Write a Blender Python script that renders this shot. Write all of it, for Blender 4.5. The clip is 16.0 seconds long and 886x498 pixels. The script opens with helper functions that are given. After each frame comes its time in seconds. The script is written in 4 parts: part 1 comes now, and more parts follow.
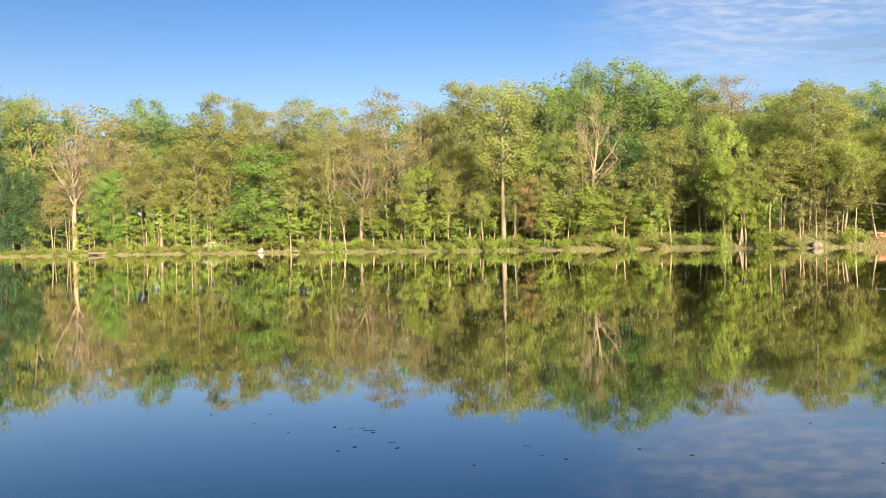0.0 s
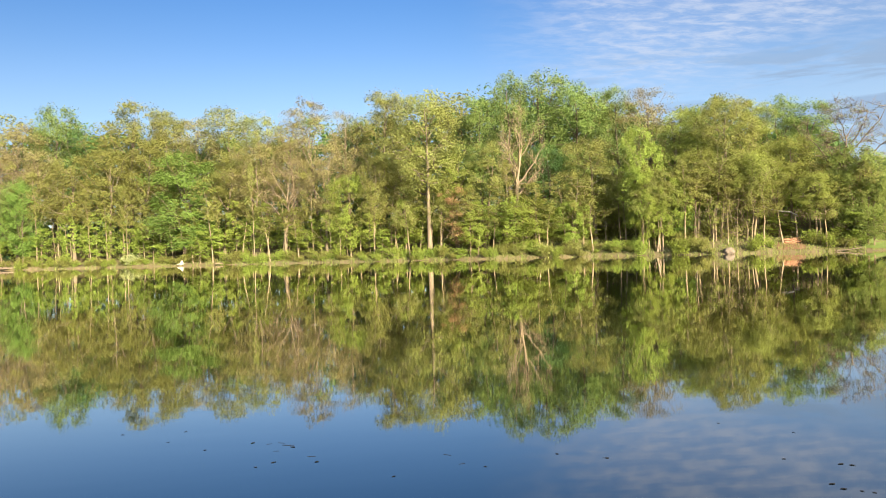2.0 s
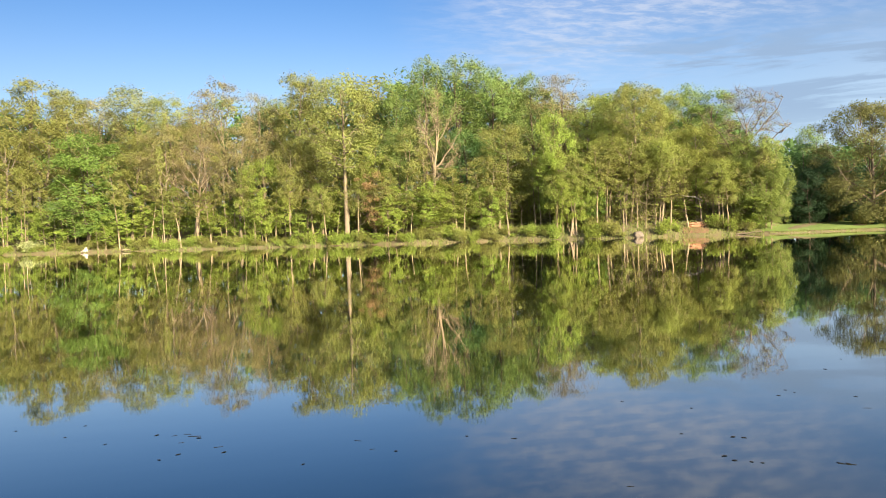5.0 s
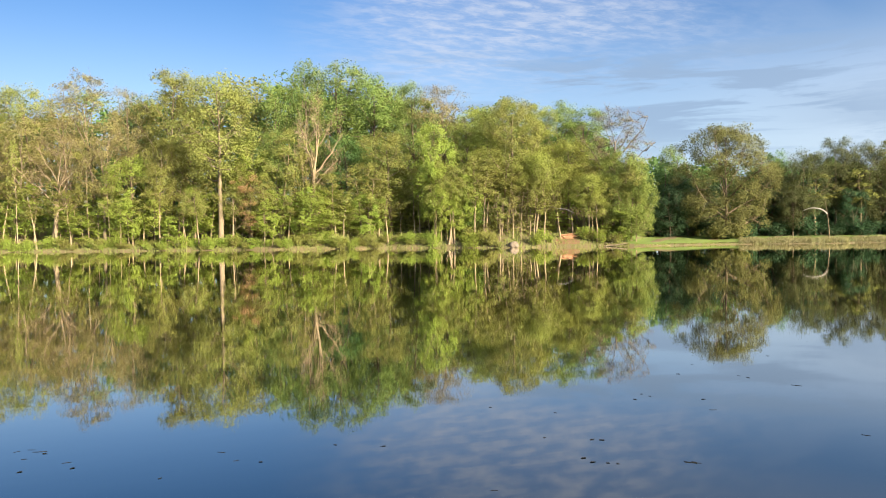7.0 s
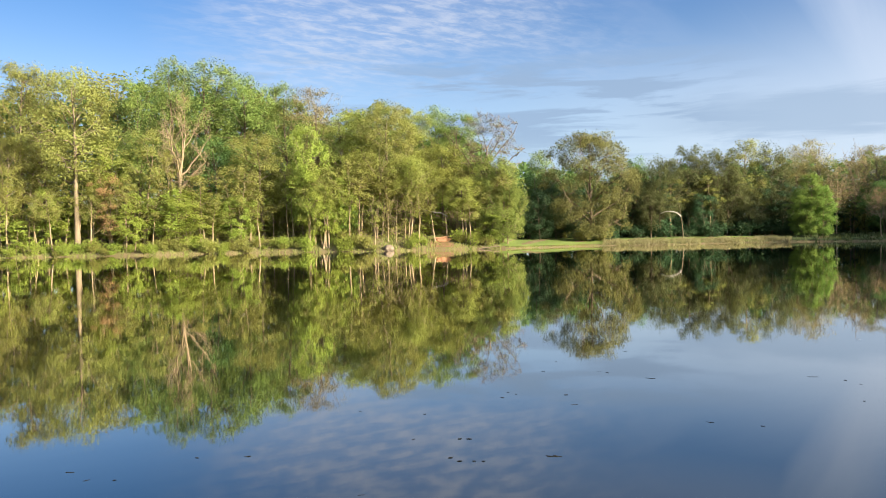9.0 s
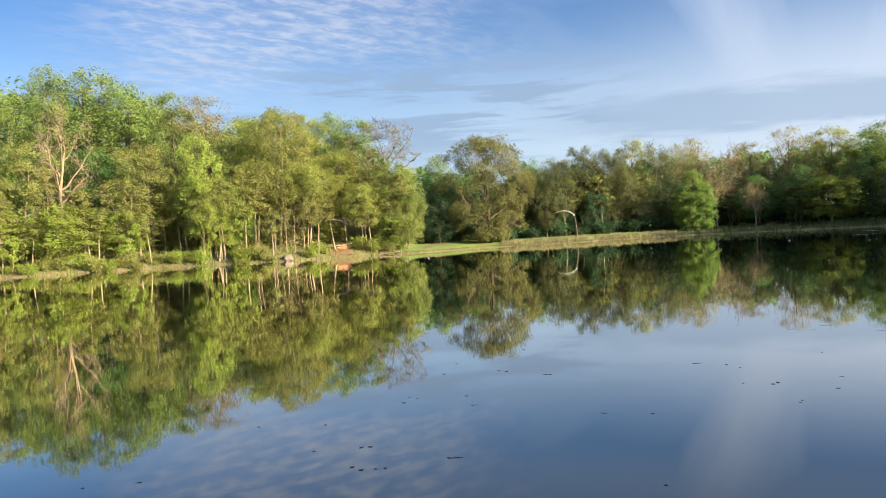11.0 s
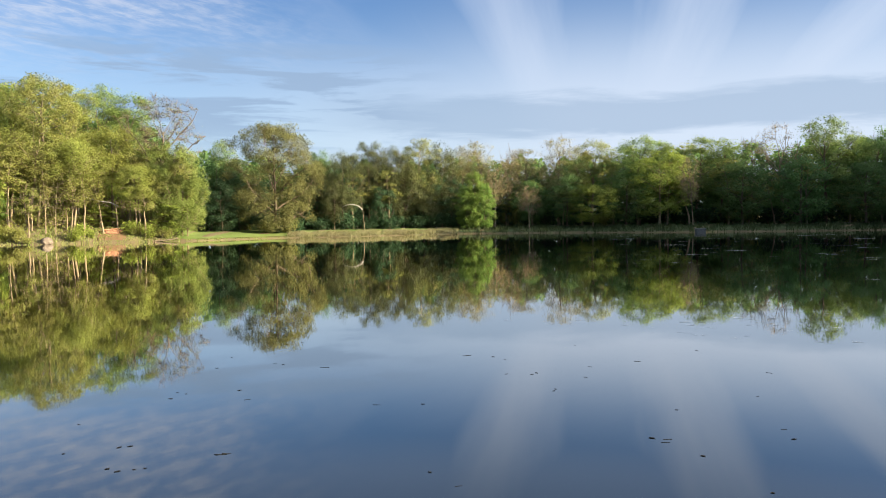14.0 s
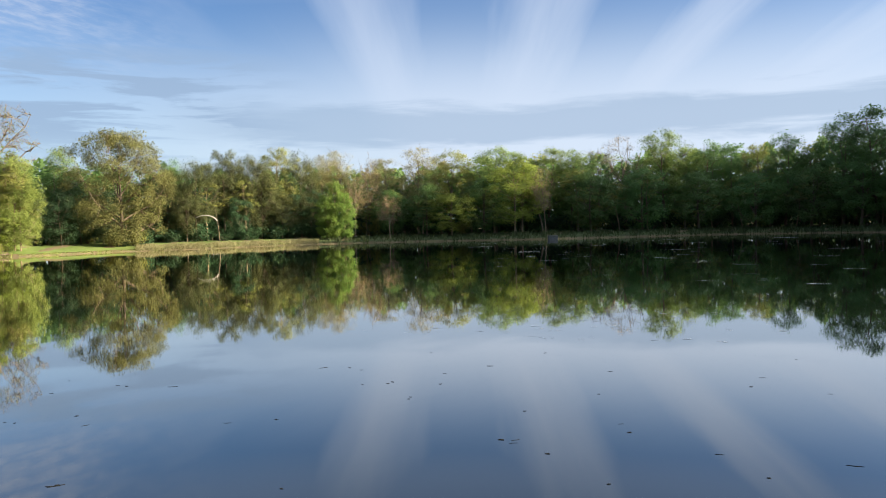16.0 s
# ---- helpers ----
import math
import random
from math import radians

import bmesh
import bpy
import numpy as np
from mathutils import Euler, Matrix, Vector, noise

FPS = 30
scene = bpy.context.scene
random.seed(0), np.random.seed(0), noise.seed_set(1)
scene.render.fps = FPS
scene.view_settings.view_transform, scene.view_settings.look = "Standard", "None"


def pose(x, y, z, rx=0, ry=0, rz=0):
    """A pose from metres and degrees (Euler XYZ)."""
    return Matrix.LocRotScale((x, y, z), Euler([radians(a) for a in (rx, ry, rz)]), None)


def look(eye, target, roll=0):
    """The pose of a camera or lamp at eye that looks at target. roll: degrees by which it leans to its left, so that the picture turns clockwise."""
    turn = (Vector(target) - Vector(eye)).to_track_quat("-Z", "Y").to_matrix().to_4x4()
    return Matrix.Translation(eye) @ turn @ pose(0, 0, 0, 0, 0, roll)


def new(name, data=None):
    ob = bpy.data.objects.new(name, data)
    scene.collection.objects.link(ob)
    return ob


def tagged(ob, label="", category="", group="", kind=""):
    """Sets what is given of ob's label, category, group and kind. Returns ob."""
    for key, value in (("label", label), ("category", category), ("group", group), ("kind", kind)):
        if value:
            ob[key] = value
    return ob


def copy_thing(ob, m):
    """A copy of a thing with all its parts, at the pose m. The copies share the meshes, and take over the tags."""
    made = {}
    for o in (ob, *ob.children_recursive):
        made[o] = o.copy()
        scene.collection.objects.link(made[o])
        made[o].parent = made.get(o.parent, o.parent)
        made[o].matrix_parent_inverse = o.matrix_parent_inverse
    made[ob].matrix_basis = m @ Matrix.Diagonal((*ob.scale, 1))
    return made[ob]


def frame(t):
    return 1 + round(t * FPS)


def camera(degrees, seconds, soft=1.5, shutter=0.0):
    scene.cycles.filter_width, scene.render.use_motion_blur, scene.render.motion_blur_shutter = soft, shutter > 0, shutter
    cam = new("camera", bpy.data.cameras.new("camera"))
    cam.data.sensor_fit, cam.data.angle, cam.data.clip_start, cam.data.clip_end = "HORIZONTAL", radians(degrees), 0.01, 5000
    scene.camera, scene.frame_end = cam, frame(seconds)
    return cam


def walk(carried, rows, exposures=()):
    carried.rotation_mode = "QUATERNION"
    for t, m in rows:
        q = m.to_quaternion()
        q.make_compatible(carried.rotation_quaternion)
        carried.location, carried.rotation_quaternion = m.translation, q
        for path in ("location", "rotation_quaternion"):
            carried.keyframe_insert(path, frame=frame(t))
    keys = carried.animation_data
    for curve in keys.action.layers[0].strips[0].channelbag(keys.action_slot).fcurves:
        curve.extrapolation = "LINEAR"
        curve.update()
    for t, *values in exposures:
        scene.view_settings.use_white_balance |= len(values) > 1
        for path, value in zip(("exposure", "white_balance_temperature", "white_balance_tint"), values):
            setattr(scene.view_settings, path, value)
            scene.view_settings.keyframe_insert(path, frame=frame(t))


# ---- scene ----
cam = camera(60.95, 16.0, soft=0.7)
ROWS = [
    (0.0, -0.010, 0.004, 1.999, 0.00, -1.04, 1.20),
    (0.5, 0.018, -0.009, 2.001, -1.36, -0.95, 1.39),
    (1.0, 0.041, -0.017, 2.002, -2.75, -0.57, 1.48),
    (1.5, 0.059, -0.020, 2.003, -4.15, -0.39, 1.55),
    (2.0, 0.074, -0.021, 2.003, -5.55, -0.43, 1.79),
    (2.5, 0.087, -0.020, 2.003, -6.91, -0.59, 2.06),
    (3.0, 0.100, -0.019, 2.003, -8.16, -0.65, 2.09),
    (3.5, 0.113, -0.017, 2.003, -9.30, -0.94, 2.09),
    (4.0, 0.126, -0.016, 2.003, -10.57, -1.28, 2.00),
    (6.3, 0.199, -0.025, 1.999, -15.23, -2.15, 1.12),
    (6.5, 0.206, -0.027, 1.998, -16.60, -2.02, 0.77),
    (7.0, 0.225, -0.033, 1.997, -20.88, -1.43, 0.73),
    (7.5, 0.244, -0.041, 1.996, -23.22, -1.11, 0.68),
    (8.0, 0.263, -0.049, 1.995, -24.41, -0.75, 0.64),
    (8.5, 0.282, -0.058, 1.994, -27.52, -1.00, 0.58),
    (9.0, 0.301, -0.067, 1.994, -30.31, -1.31, 1.03),
    (9.5, 0.318, -0.077, 1.993, -32.25, -1.20, 1.77),
    (9.7, 0.325, -0.081, 1.993, -33.21, -1.14, 1.91),
    (12.0, 0.380, -0.132, 1.994, -40.49, -1.60, 3.01),
    (12.5, 0.386, -0.144, 1.995, -42.04, -1.88, 1.96),
    (13.0, 0.390, -0.157, 1.997, -44.51, -2.03, 1.10),
    (13.5, 0.393, -0.173, 1.999, -49.11, -2.01, 0.77),
    (14.0, 0.393, -0.190, 2.002, -53.87, -2.27, 0.68),
    (14.5, 0.394, -0.211, 2.005, -55.05, -2.19, 0.79),
    (15.0, 0.394, -0.237, 2.008, -57.48, -1.87, 0.95),
    (15.5, 0.395, -0.268, 2.012, -62.03, -1.83, 1.08),
    (16.0, 0.398, -0.307, 2.017, -64.39, -1.74, 1.33),
]
walk(cam, [(t, pose(x, y, z, 90 + pitch, roll, yaw)) for t, x, y, z, yaw, pitch, roll in ROWS],
     exposures=[(0.0, 2.2), (16.0, 2.16)])


# ---- node helpers ----
class Graph:
    """Short spelling for a node tree: g.n(type, props, inputs) and g.m(operation, a, b)."""

    def __init__(self, tree):
        self.tree = tree
        tree.nodes.clear()

    def put(self, socket, value):
        if isinstance(value, bpy.types.NodeSocket):
            self.tree.links.new(value, socket)
        else:
            socket.default_value = value

    def n(self, kind, ins=None, **props):
        node = self.tree.nodes.new(kind)
        for key, value in props.items():
            setattr(node, key, value)
        for key, value in (ins or {}).items():
            self.put(node.inputs[key], value)
        return node

    def m(self, op, a, b=0.0, c=0.0):
        node = self.n("ShaderNodeMath", operation=op)
        for i, v in enumerate((a, b, c)):
            self.put(node.inputs[i], v)
        return node.outputs[0]

    def step(self, v, a, b, lo=0.0, hi=1.0):
        node = self.n("ShaderNodeMapRange", {"Value": v, "From Min": a, "From Max": b, "To Min": lo, "To Max": hi}, interpolation_type="SMOOTHSTEP")
        return node.outputs[0]

    def mix(self, f, a, b, blend="MIX"):
        node = self.n("ShaderNodeMix", data_type="RGBA", blend_type=blend)
        self.put(node.inputs["Factor"], f)
        self.put(node.inputs["A"], a if isinstance(a, bpy.types.NodeSocket) else (*a, 1))
        self.put(node.inputs["B"], b if isinstance(b, bpy.types.NodeSocket) else (*b, 1))
        return node.outputs["Result"]

    def noise(self, vec, scale, detail=3.0, rough=0.55, distort=0.0):
        return self.n("ShaderNodeTexNoise", {"Vector": vec, "Scale": scale, "Detail": detail, "Roughness": rough, "Distortion": distort}).outputs["Fac"]

    def vec(self, x, y, z=0.0):
        return self.n("ShaderNodeCombineXYZ", {"X": x, "Y": y, "Z": z}).outputs[0]


# ---- light: low sun behind the viewer's right shoulder, blue sky with high cloud ----
SUN_AZ, SUN_EL = 159.0, 17.0
toward_sun = Vector((math.sin(radians(SUN_AZ)) * math.cos(radians(SUN_EL)), math.cos(radians(SUN_AZ)) * math.cos(radians(SUN_EL)), math.sin(radians(SUN_EL))))
lamp = bpy.data.lights.new("sun", "SUN")
lamp.energy, lamp.angle, lamp.color = 4.75, radians(0.6), (1.0, 0.86, 0.60)
new("sun", lamp).matrix_world = look(toward_sun * 300, (0, 0, 0))

world = bpy.data.worlds.new("sky")
scene.world = world
world.use_nodes = True
g = Graph(world.node_tree)
sky = g.n("ShaderNodeTexSky", sky_type="NISHITA", sun_disc=False, sun_elevation=radians(SUN_EL), sun_rotation=radians(SUN_AZ), air_density=1.0, dust_density=0.3, ozone_density=2.5)
way = g.n("ShaderNodeTexCoord").outputs["Generated"]
xyz = g.n("ShaderNodeSeparateXYZ", {0: way})
dx, dy, dz = xyz.outputs
az = g.m("ARCTAN2", dx, dy)
up = g.m("MAXIMUM", dz, 0.0)
far = g.m("ADD", up, 0.09)
pu, pv = g.m("DIVIDE", dx, far), g.m("DIVIDE", dy, far)
flat = g.vec(pu, pv, 0.0)
# rippled patch of small clouds
ripple = g.noise(g.vec(pu, g.m("MULTIPLY", pv, 1.7), 0.0), 9.0, 5.0, 0.6, 0.25)
patch = g.noise(flat, 1.3, 3.0, 0.55, 0.4)
m1 = g.m("MULTIPLY", g.m("MULTIPLY", g.step(az, 0.12, 0.36), g.step(az, 0.86, 0.52)), g.step(up, 0.15, 0.235))
c1 = g.m("MULTIPLY", m1, g.m("MULTIPLY", g.step(ripple, 0.36, 0.70, 0.30, 1.0), g.step(patch, 0.26, 0.55, 0.25, 1.0)))
# long grey bands low over the trees
bandvec = g.vec(g.m("MULTIPLY", az, 5.5), g.m("MULTIPLY", up, 46.0), 3.0)
band = g.noise(bandvec, 1.0, 5.0, 0.58, 0.4)
m2 = g.m("MULTIPLY", g.m("MULTIPLY", g.m("MULTIPLY", g.step(az, 0.10, 0.5), g.step(az, 0.98, 0.80)), g.step(up, 0.24, 0.19)), g.step(up, 0.06, 0.13))
c2 = g.m("MULTIPLY", m2, g.step(band, 0.45, 0.58))
# thin veil, and streamers running away towards the right
ca, sa = math.cos(radians(65)), math.sin(radians(65))
across = g.m("SUBTRACT", g.m("MULTIPLY", pu, ca), g.m("MULTIPLY", pv, sa))
along = g.m("ADD", g.m("MULTIPLY", pu, sa), g.m("MULTIPLY", pv, ca))
sway = g.noise(g.vec(g.m("MULTIPLY", across, 1.3), g.m("MULTIPLY", along, 0.25), 7.0), 1.0, 3.0, 0.5, 0.3)
turns = g.m("MULTIPLY", g.m("ADD", g.m("SUBTRACT", across, 0.33), g.m("MULTIPLY", g.m("SUBTRACT", sway, 0.5), 0.5)), 2 * math.pi / 0.63)
wisp = g.noise(g.vec(g.m("MULTIPLY", across, 7.0), g.m("MULTIPLY", along, 0.5), 4.0), 1.0, 4.0, 0.55, 0.2)
stream = g.m("ADD", g.step(g.m("COSINE", turns), -0.7, 1.35, 0.0, g.step(sway, 0.3, 0.7, 0.75, 1.15)), g.m("MULTIPLY", g.m("SUBTRACT", wisp, 0.5), 1.1))
fan = g.step(up, 0.13, 0.29)
m3 = g.step(az, 0.45, 1.1)
edge_in = g.step(across, -1.5, 0.0)
veil = g.m("ADD", g.m("MULTIPLY", g.m("SUBTRACT", 1.0, fan), 0.74), g.m("MULTIPLY", fan, g.m("MULTIPLY", g.m("MAXIMUM", g.m("MINIMUM", stream, 1.0), 0.22), g.step(up, 0.42, 0.23, 0.38, 0.58))))
c3 = g.m("MULTIPLY", m3, g.m("MAXIMUM", g.m("MULTIPLY", veil, edge_in), g.m("MULTIPLY", g.m("SUBTRACT", 1.0, fan), 0.55)))
# overhead, out of sight, a thin even cloud sheet added to lift the shade
c3 = g.m("MAXIMUM", c3, g.step(up, 0.45, 0.70, 0.0, 0.55))
# unseen veil on the right, added to brighten its reflection in the water
c3 = g.m("MAXIMUM", c3, g.m("MULTIPLY", g.step(az, 0.45, 0.9), g.m("MULTIPLY", g.step(up, 0.25, 0.33), 0.24)))
haze = g.m("MULTIPLY", g.step(up, 0.26, 0.0, 0.0, 0.6), g.step(az, -0.6, 0.6, 0.55, 1.0))
blue = g.n("ShaderNodeHueSaturation", {"Hue": 0.513, "Saturation": g.step(up, 0.12, 0.34, 1.10, 1.27), "Value": g.m("MULTIPLY", g.step(up, 0.15, 0.45, 0.75, 0.72), g.step(az, -0.6, 0.15, 0.80, 1.0)), "Color": sky.outputs[0]}).outputs[0]
col = g.mix(haze, blue, (2.7, 3.4, 4.5))
# brighter cloud round the unseen sun, added as fill light on the trees
near_sun = g.n("ShaderNodeVectorMath", {0: way, 1: tuple(toward_sun)}, operation="DOT_PRODUCT").outputs["Value"]
glow = g.step(near_sun, 0.45, 1.0)
bright = g.n("ShaderNodeVectorMath", {0: (3.4, 3.8, 4.5), "Scale": g.m("ADD", 1.0, g.m("MULTIPLY", glow, 4.0))}, operation="SCALE").outputs["Vector"]
c3 = g.m("MAXIMUM", c3, g.m("MULTIPLY", glow, 0.8))
col = g.mix(c3, col, bright)
col = g.mix(g.m("MULTIPLY", c1, 0.62), col, (3.4, 3.6, 4.1))
ragged = g.m("ADD", up, g.m("MULTIPLY", g.m("SUBTRACT", band, 0.5), 0.075))
low = g.m("MULTIPLY", g.m("MULTIPLY", g.step(ragged, 0.098, 0.118), g.step(ragged, 0.168, 0.142)), g.step(az, 0.72, 0.95))
col = g.mix(g.m("MULTIPLY", low, 0.58), col, (1.5, 2.1, 2.95))
col = g.mix(g.m("MULTIPLY", c2, 0.78), col, (1.5, 2.1, 3.0))
g.n("ShaderNodeOutputWorld", {"Surface": g.n("ShaderNodeBackground", {"Color": col, "Strength": 0.05}).outputs[0]})


# ---- materials ----
def material(name):
    mat = bpy.data.materials.new(name)
    mat.use_nodes = True
    return mat, Graph(mat.node_tree)


def leaf_material(name, rgb, second, glow=0.55):
    """Thin leaves: the hue drifts from leaf to leaf and from tree to tree, and light passes through."""
    mat, g = material(name)
    island = g.n("ShaderNodeNewGeometry").outputs["Random Per Island"]
    tree = g.n("ShaderNodeObjectInfo").outputs["Random"]
    place = g.n("ShaderNodeTexCoord").outputs["Object"]
    drift = g.noise(place, 0.35, 2.0)
    f = g.m("ADD", g.m("MULTIPLY", island, 0.45), g.m("MULTIPLY", g.step(drift, 0.3, 0.7), 0.55))
    col = g.mix(f, rgb, second)
    col = g.n("ShaderNodeHueSaturation", {"Hue": g.m("ADD", 0.49, g.m("MULTIPLY", tree, 0.02)), "Saturation": 1.0, "Value": g.m("ADD", 0.87, g.m("MULTIPLY", tree, 0.26)), "Color": col}).outputs[0]
    face = g.n("ShaderNodeBsdfPrincipled", {"Base Color": col, "Roughness": 0.6, "Specular IOR Level": 0.12})
    back = g.n("ShaderNodeBsdfTranslucent", {"Color": col})
    both = g.n("ShaderNodeMixShader", {0: glow, 1: face.outputs[0], 2: back.outputs[0]})
    g.n("ShaderNodeOutputMaterial", {"Surface": both.outputs[0]})
    return mat


def bark_material(name, rgb, second):
    mat, g = material(name)
    place = g.n("ShaderNodeTexCoord").outputs["Object"]
    long = g.n("ShaderNodeMapping", {"Vector": place, "Scale": (6.0, 6.0, 0.9)}).outputs[0]
    fine = g.noise(long, 2.2, 5.0, 0.65)
    stain = g.noise(place, 0.5, 3.0)
    f = g.m("ADD", g.m("MULTIPLY", g.step(fine, 0.35, 0.65), 0.6), g.m("MULTIPLY", g.step(stain, 0.35, 0.65), 0.4))
    col = g.mix(f, rgb, second)
    bump = g.n("ShaderNodeBump", {"Height": fine, "Strength": 0.6, "Distance": 0.03})
    face = g.n("ShaderNodeBsdfPrincipled", {"Base Color": col, "Roughness": 0.85, "Specular IOR Level": 0.2, "Normal": bump.outputs[0]})
    g.n("ShaderNodeOutputMaterial", {"Surface": face.outputs[0]})
    return mat


def earth_material(name, tones, scale=1.0, rough=0.95):
    """Three tones in patches and grain."""
    mat, g = material(name)
    place = g.n("ShaderNodeTexCoord").outputs["Object"]
    big = g.noise(place, 0.16 * scale, 4.0, 0.6)
    mid = g.noise(place, 1.3 * scale, 5.0, 0.65)
    fine = g.noise(place, 9.0 * scale, 3.0, 0.6)
    col = g.mix(g.step(big, 0.40, 0.62), tones[0], tones[1])
    col = g.mix(g.m("MULTIPLY", g.step(mid, 0.48, 0.66), 0.7), col, tones[2])
    col = g.mix(g.step(fine, 0.2, 0.8, 0.0, 0.35), col, tuple(0.35 * c for c in tones[0]))
    bump = g.n("ShaderNodeBump", {"Height": g.m("ADD", mid, g.m("MULTIPLY", fine, 0.4)), "Strength": 0.7, "Distance": 0.12})
    face = g.n("ShaderNodeBsdfPrincipled", {"Base Color": col, "Roughness": rough, "Specular IOR Level": 0.15, "Normal": bump.outputs[0]})
    g.n("ShaderNodeOutputMaterial", {"Surface": face.outputs[0]})
    return mat


LEAF = {
    "olive": leaf_material("olive spring leaves", (0.218, 0.212, 0.062), (0.252, 0.272, 0.076)),
    "brown": leaf_material("tan budding leaves", (0.285, 0.236, 0.112), (0.27, 0.25, 0.09)),
    "green": leaf_material("fresh green leaves", (0.16, 0.22, 0.06), (0.205, 0.265, 0.074)),
    "spring": leaf_material("yellow-green spring leaves", (0.23, 0.26, 0.06), (0.275, 0.305, 0.074)),
    "spit": leaf_material("olive bronze oak leaves", (0.145, 0.14, 0.05), (0.172, 0.175, 0.06)),
    "maple": leaf_material("bright green leaves", (0.148, 0.228, 0.05), (0.195, 0.283, 0.064)),
    "lime": leaf_material("yellow green leaves", (0.225, 0.285, 0.055), (0.28, 0.34, 0.07)),
    "dark": leaf_material("deep green leaves", (0.085, 0.155, 0.05), (0.12, 0.20, 0.06)),
    "point": leaf_material("dull yellow green leaves", (0.17, 0.21, 0.052), (0.21, 0.245, 0.066)),
    # shade below and behind the trees, put into the leaf colour
    "shade_green": leaf_material("leaves darkened to stand for shade", (0.028, 0.058, 0.027), (0.042, 0.082, 0.034), 0.3),
    # olive oak leaf with the edge trees' partial shade mixed into it
    "bronze": leaf_material("young oak leaves darkened for partial shade", (0.086, 0.092, 0.038), (0.108, 0.12, 0.045)),
    "rust": leaf_material("rusty dry leaves", (0.40, 0.255, 0.13), (0.32, 0.25, 0.10)),
    "blossom": leaf_material("cream blossom", (0.62, 0.62, 0.36), (0.22, 0.30, 0.06)),
}
BARK = bark_material("grey brown bark", (0.085, 0.062, 0.042), (0.15, 0.115, 0.08))
PALE = bark_material("pale tan bark", (0.145, 0.108, 0.068), (0.245, 0.187, 0.12))
TAN = bark_material("grey tan bark", (0.11, 0.084, 0.056), (0.19, 0.147, 0.1))
DEAD = bark_material("bleached dead wood", (0.26, 0.23, 0.20), (0.40, 0.37, 0.33))
RED = bark_material("rotten red wood", (0.235, 0.105, 0.058), (0.41, 0.235, 0.14))
SOAKED = bark_material("wet dark wood", (0.004, 0.004, 0.004), (0.010, 0.009, 0.008))
LITTER = earth_material("leaf litter and earth", ((0.14, 0.108, 0.06), (0.185, 0.14, 0.08), (0.12, 0.14, 0.048)))
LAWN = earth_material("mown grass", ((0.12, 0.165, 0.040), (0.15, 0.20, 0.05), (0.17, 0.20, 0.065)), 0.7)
STRAW = leaf_material("dry straw stalks", (0.275, 0.245, 0.135), (0.22, 0.225, 0.095), 0.35)
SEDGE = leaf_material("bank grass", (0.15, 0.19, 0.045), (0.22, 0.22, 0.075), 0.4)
# the next two grass colours have the dam's shade painted in
SEDGE_SHADE = leaf_material("bank grass darkened for shade", (0.065, 0.095, 0.036), (0.09, 0.115, 0.045), 0.4)
LAWN_SHADE = earth_material("rough grass darkened for shade", ((0.06, 0.085, 0.03), (0.08, 0.10, 0.036), (0.09, 0.10, 0.045)), 0.7)
EARTH = earth_material("bare reddish earth", ((0.17, 0.095, 0.055), (0.21, 0.13, 0.075), (0.12, 0.085, 0.045)), 1.5)
STONE = earth_material("weathered stone", ((0.14, 0.11, 0.085), (0.19, 0.15, 0.115), (0.10, 0.08, 0.062)), 2.0)
METAL = earth_material("dull grey concrete", ((0.11, 0.115, 0.11), (0.14, 0.145, 0.14), (0.09, 0.095, 0.09)), 2.0)
# pollen film, made paler to imitate sky mirrored in the streaks
FILM_GLINT = earth_material("pale pollen film and sky glint", ((0.66, 0.68, 0.66), (0.74, 0.75, 0.72), (0.55, 0.57, 0.56)), 0.6)

WATER, g = material("still pond water")
place = g.n("ShaderNodeNewGeometry").outputs["Position"]
calm = g.noise(g.n("ShaderNodeMapping", {"Vector": place, "Scale": (0.045, 0.11, 1.0)}).outputs[0], 1.0, 3.0, 0.55, 0.5)
wave = g.noise(g.n("ShaderNodeMapping", {"Vector": place, "Scale": (0.55, 1.5, 1.0)}).outputs[0], 1.0, 3.0, 0.5, 0.2)
fine = g.noise(g.n("ShaderNodeMapping", {"Vector": place, "Scale": (3.0, 7.0, 1.0)}).outputs[0], 1.0, 2.0, 0.5)
high = g.m("ADD", g.m("MULTIPLY", wave, 0.0008), g.m("MULTIPLY", g.m("MULTIPLY", fine, g.step(calm, 0.52, 0.68)), 0.0005))
bump = g.n("ShaderNodeBump", {"Height": high, "Strength": 1.0, "Distance": 1.0})
body = g.n("ShaderNodeBsdfDiffuse", {"Color": (0.0018, 0.0038, 0.003, 1)})
sheen = g.n("ShaderNodeBsdfGlossy", {"Color": (1.0, 0.985, 0.96, 1), "Roughness": 0.028, "Normal": bump.outputs[0]})
grazing = g.n("ShaderNodeFresnel", {"IOR": 1.33, "Normal": bump.outputs[0]}).outputs[0]
gloss = g.m("SUBTRACT", 1.0, g.m("POWER", g.m("SUBTRACT", 1.0, grazing), 2.35))
skin = g.n("ShaderNodeMixShader", {0: gloss, 1: body.outputs[0], 2: sheen.outputs[0]})
g.n("ShaderNodeOutputMaterial", {"Surface": skin.outputs[0]})


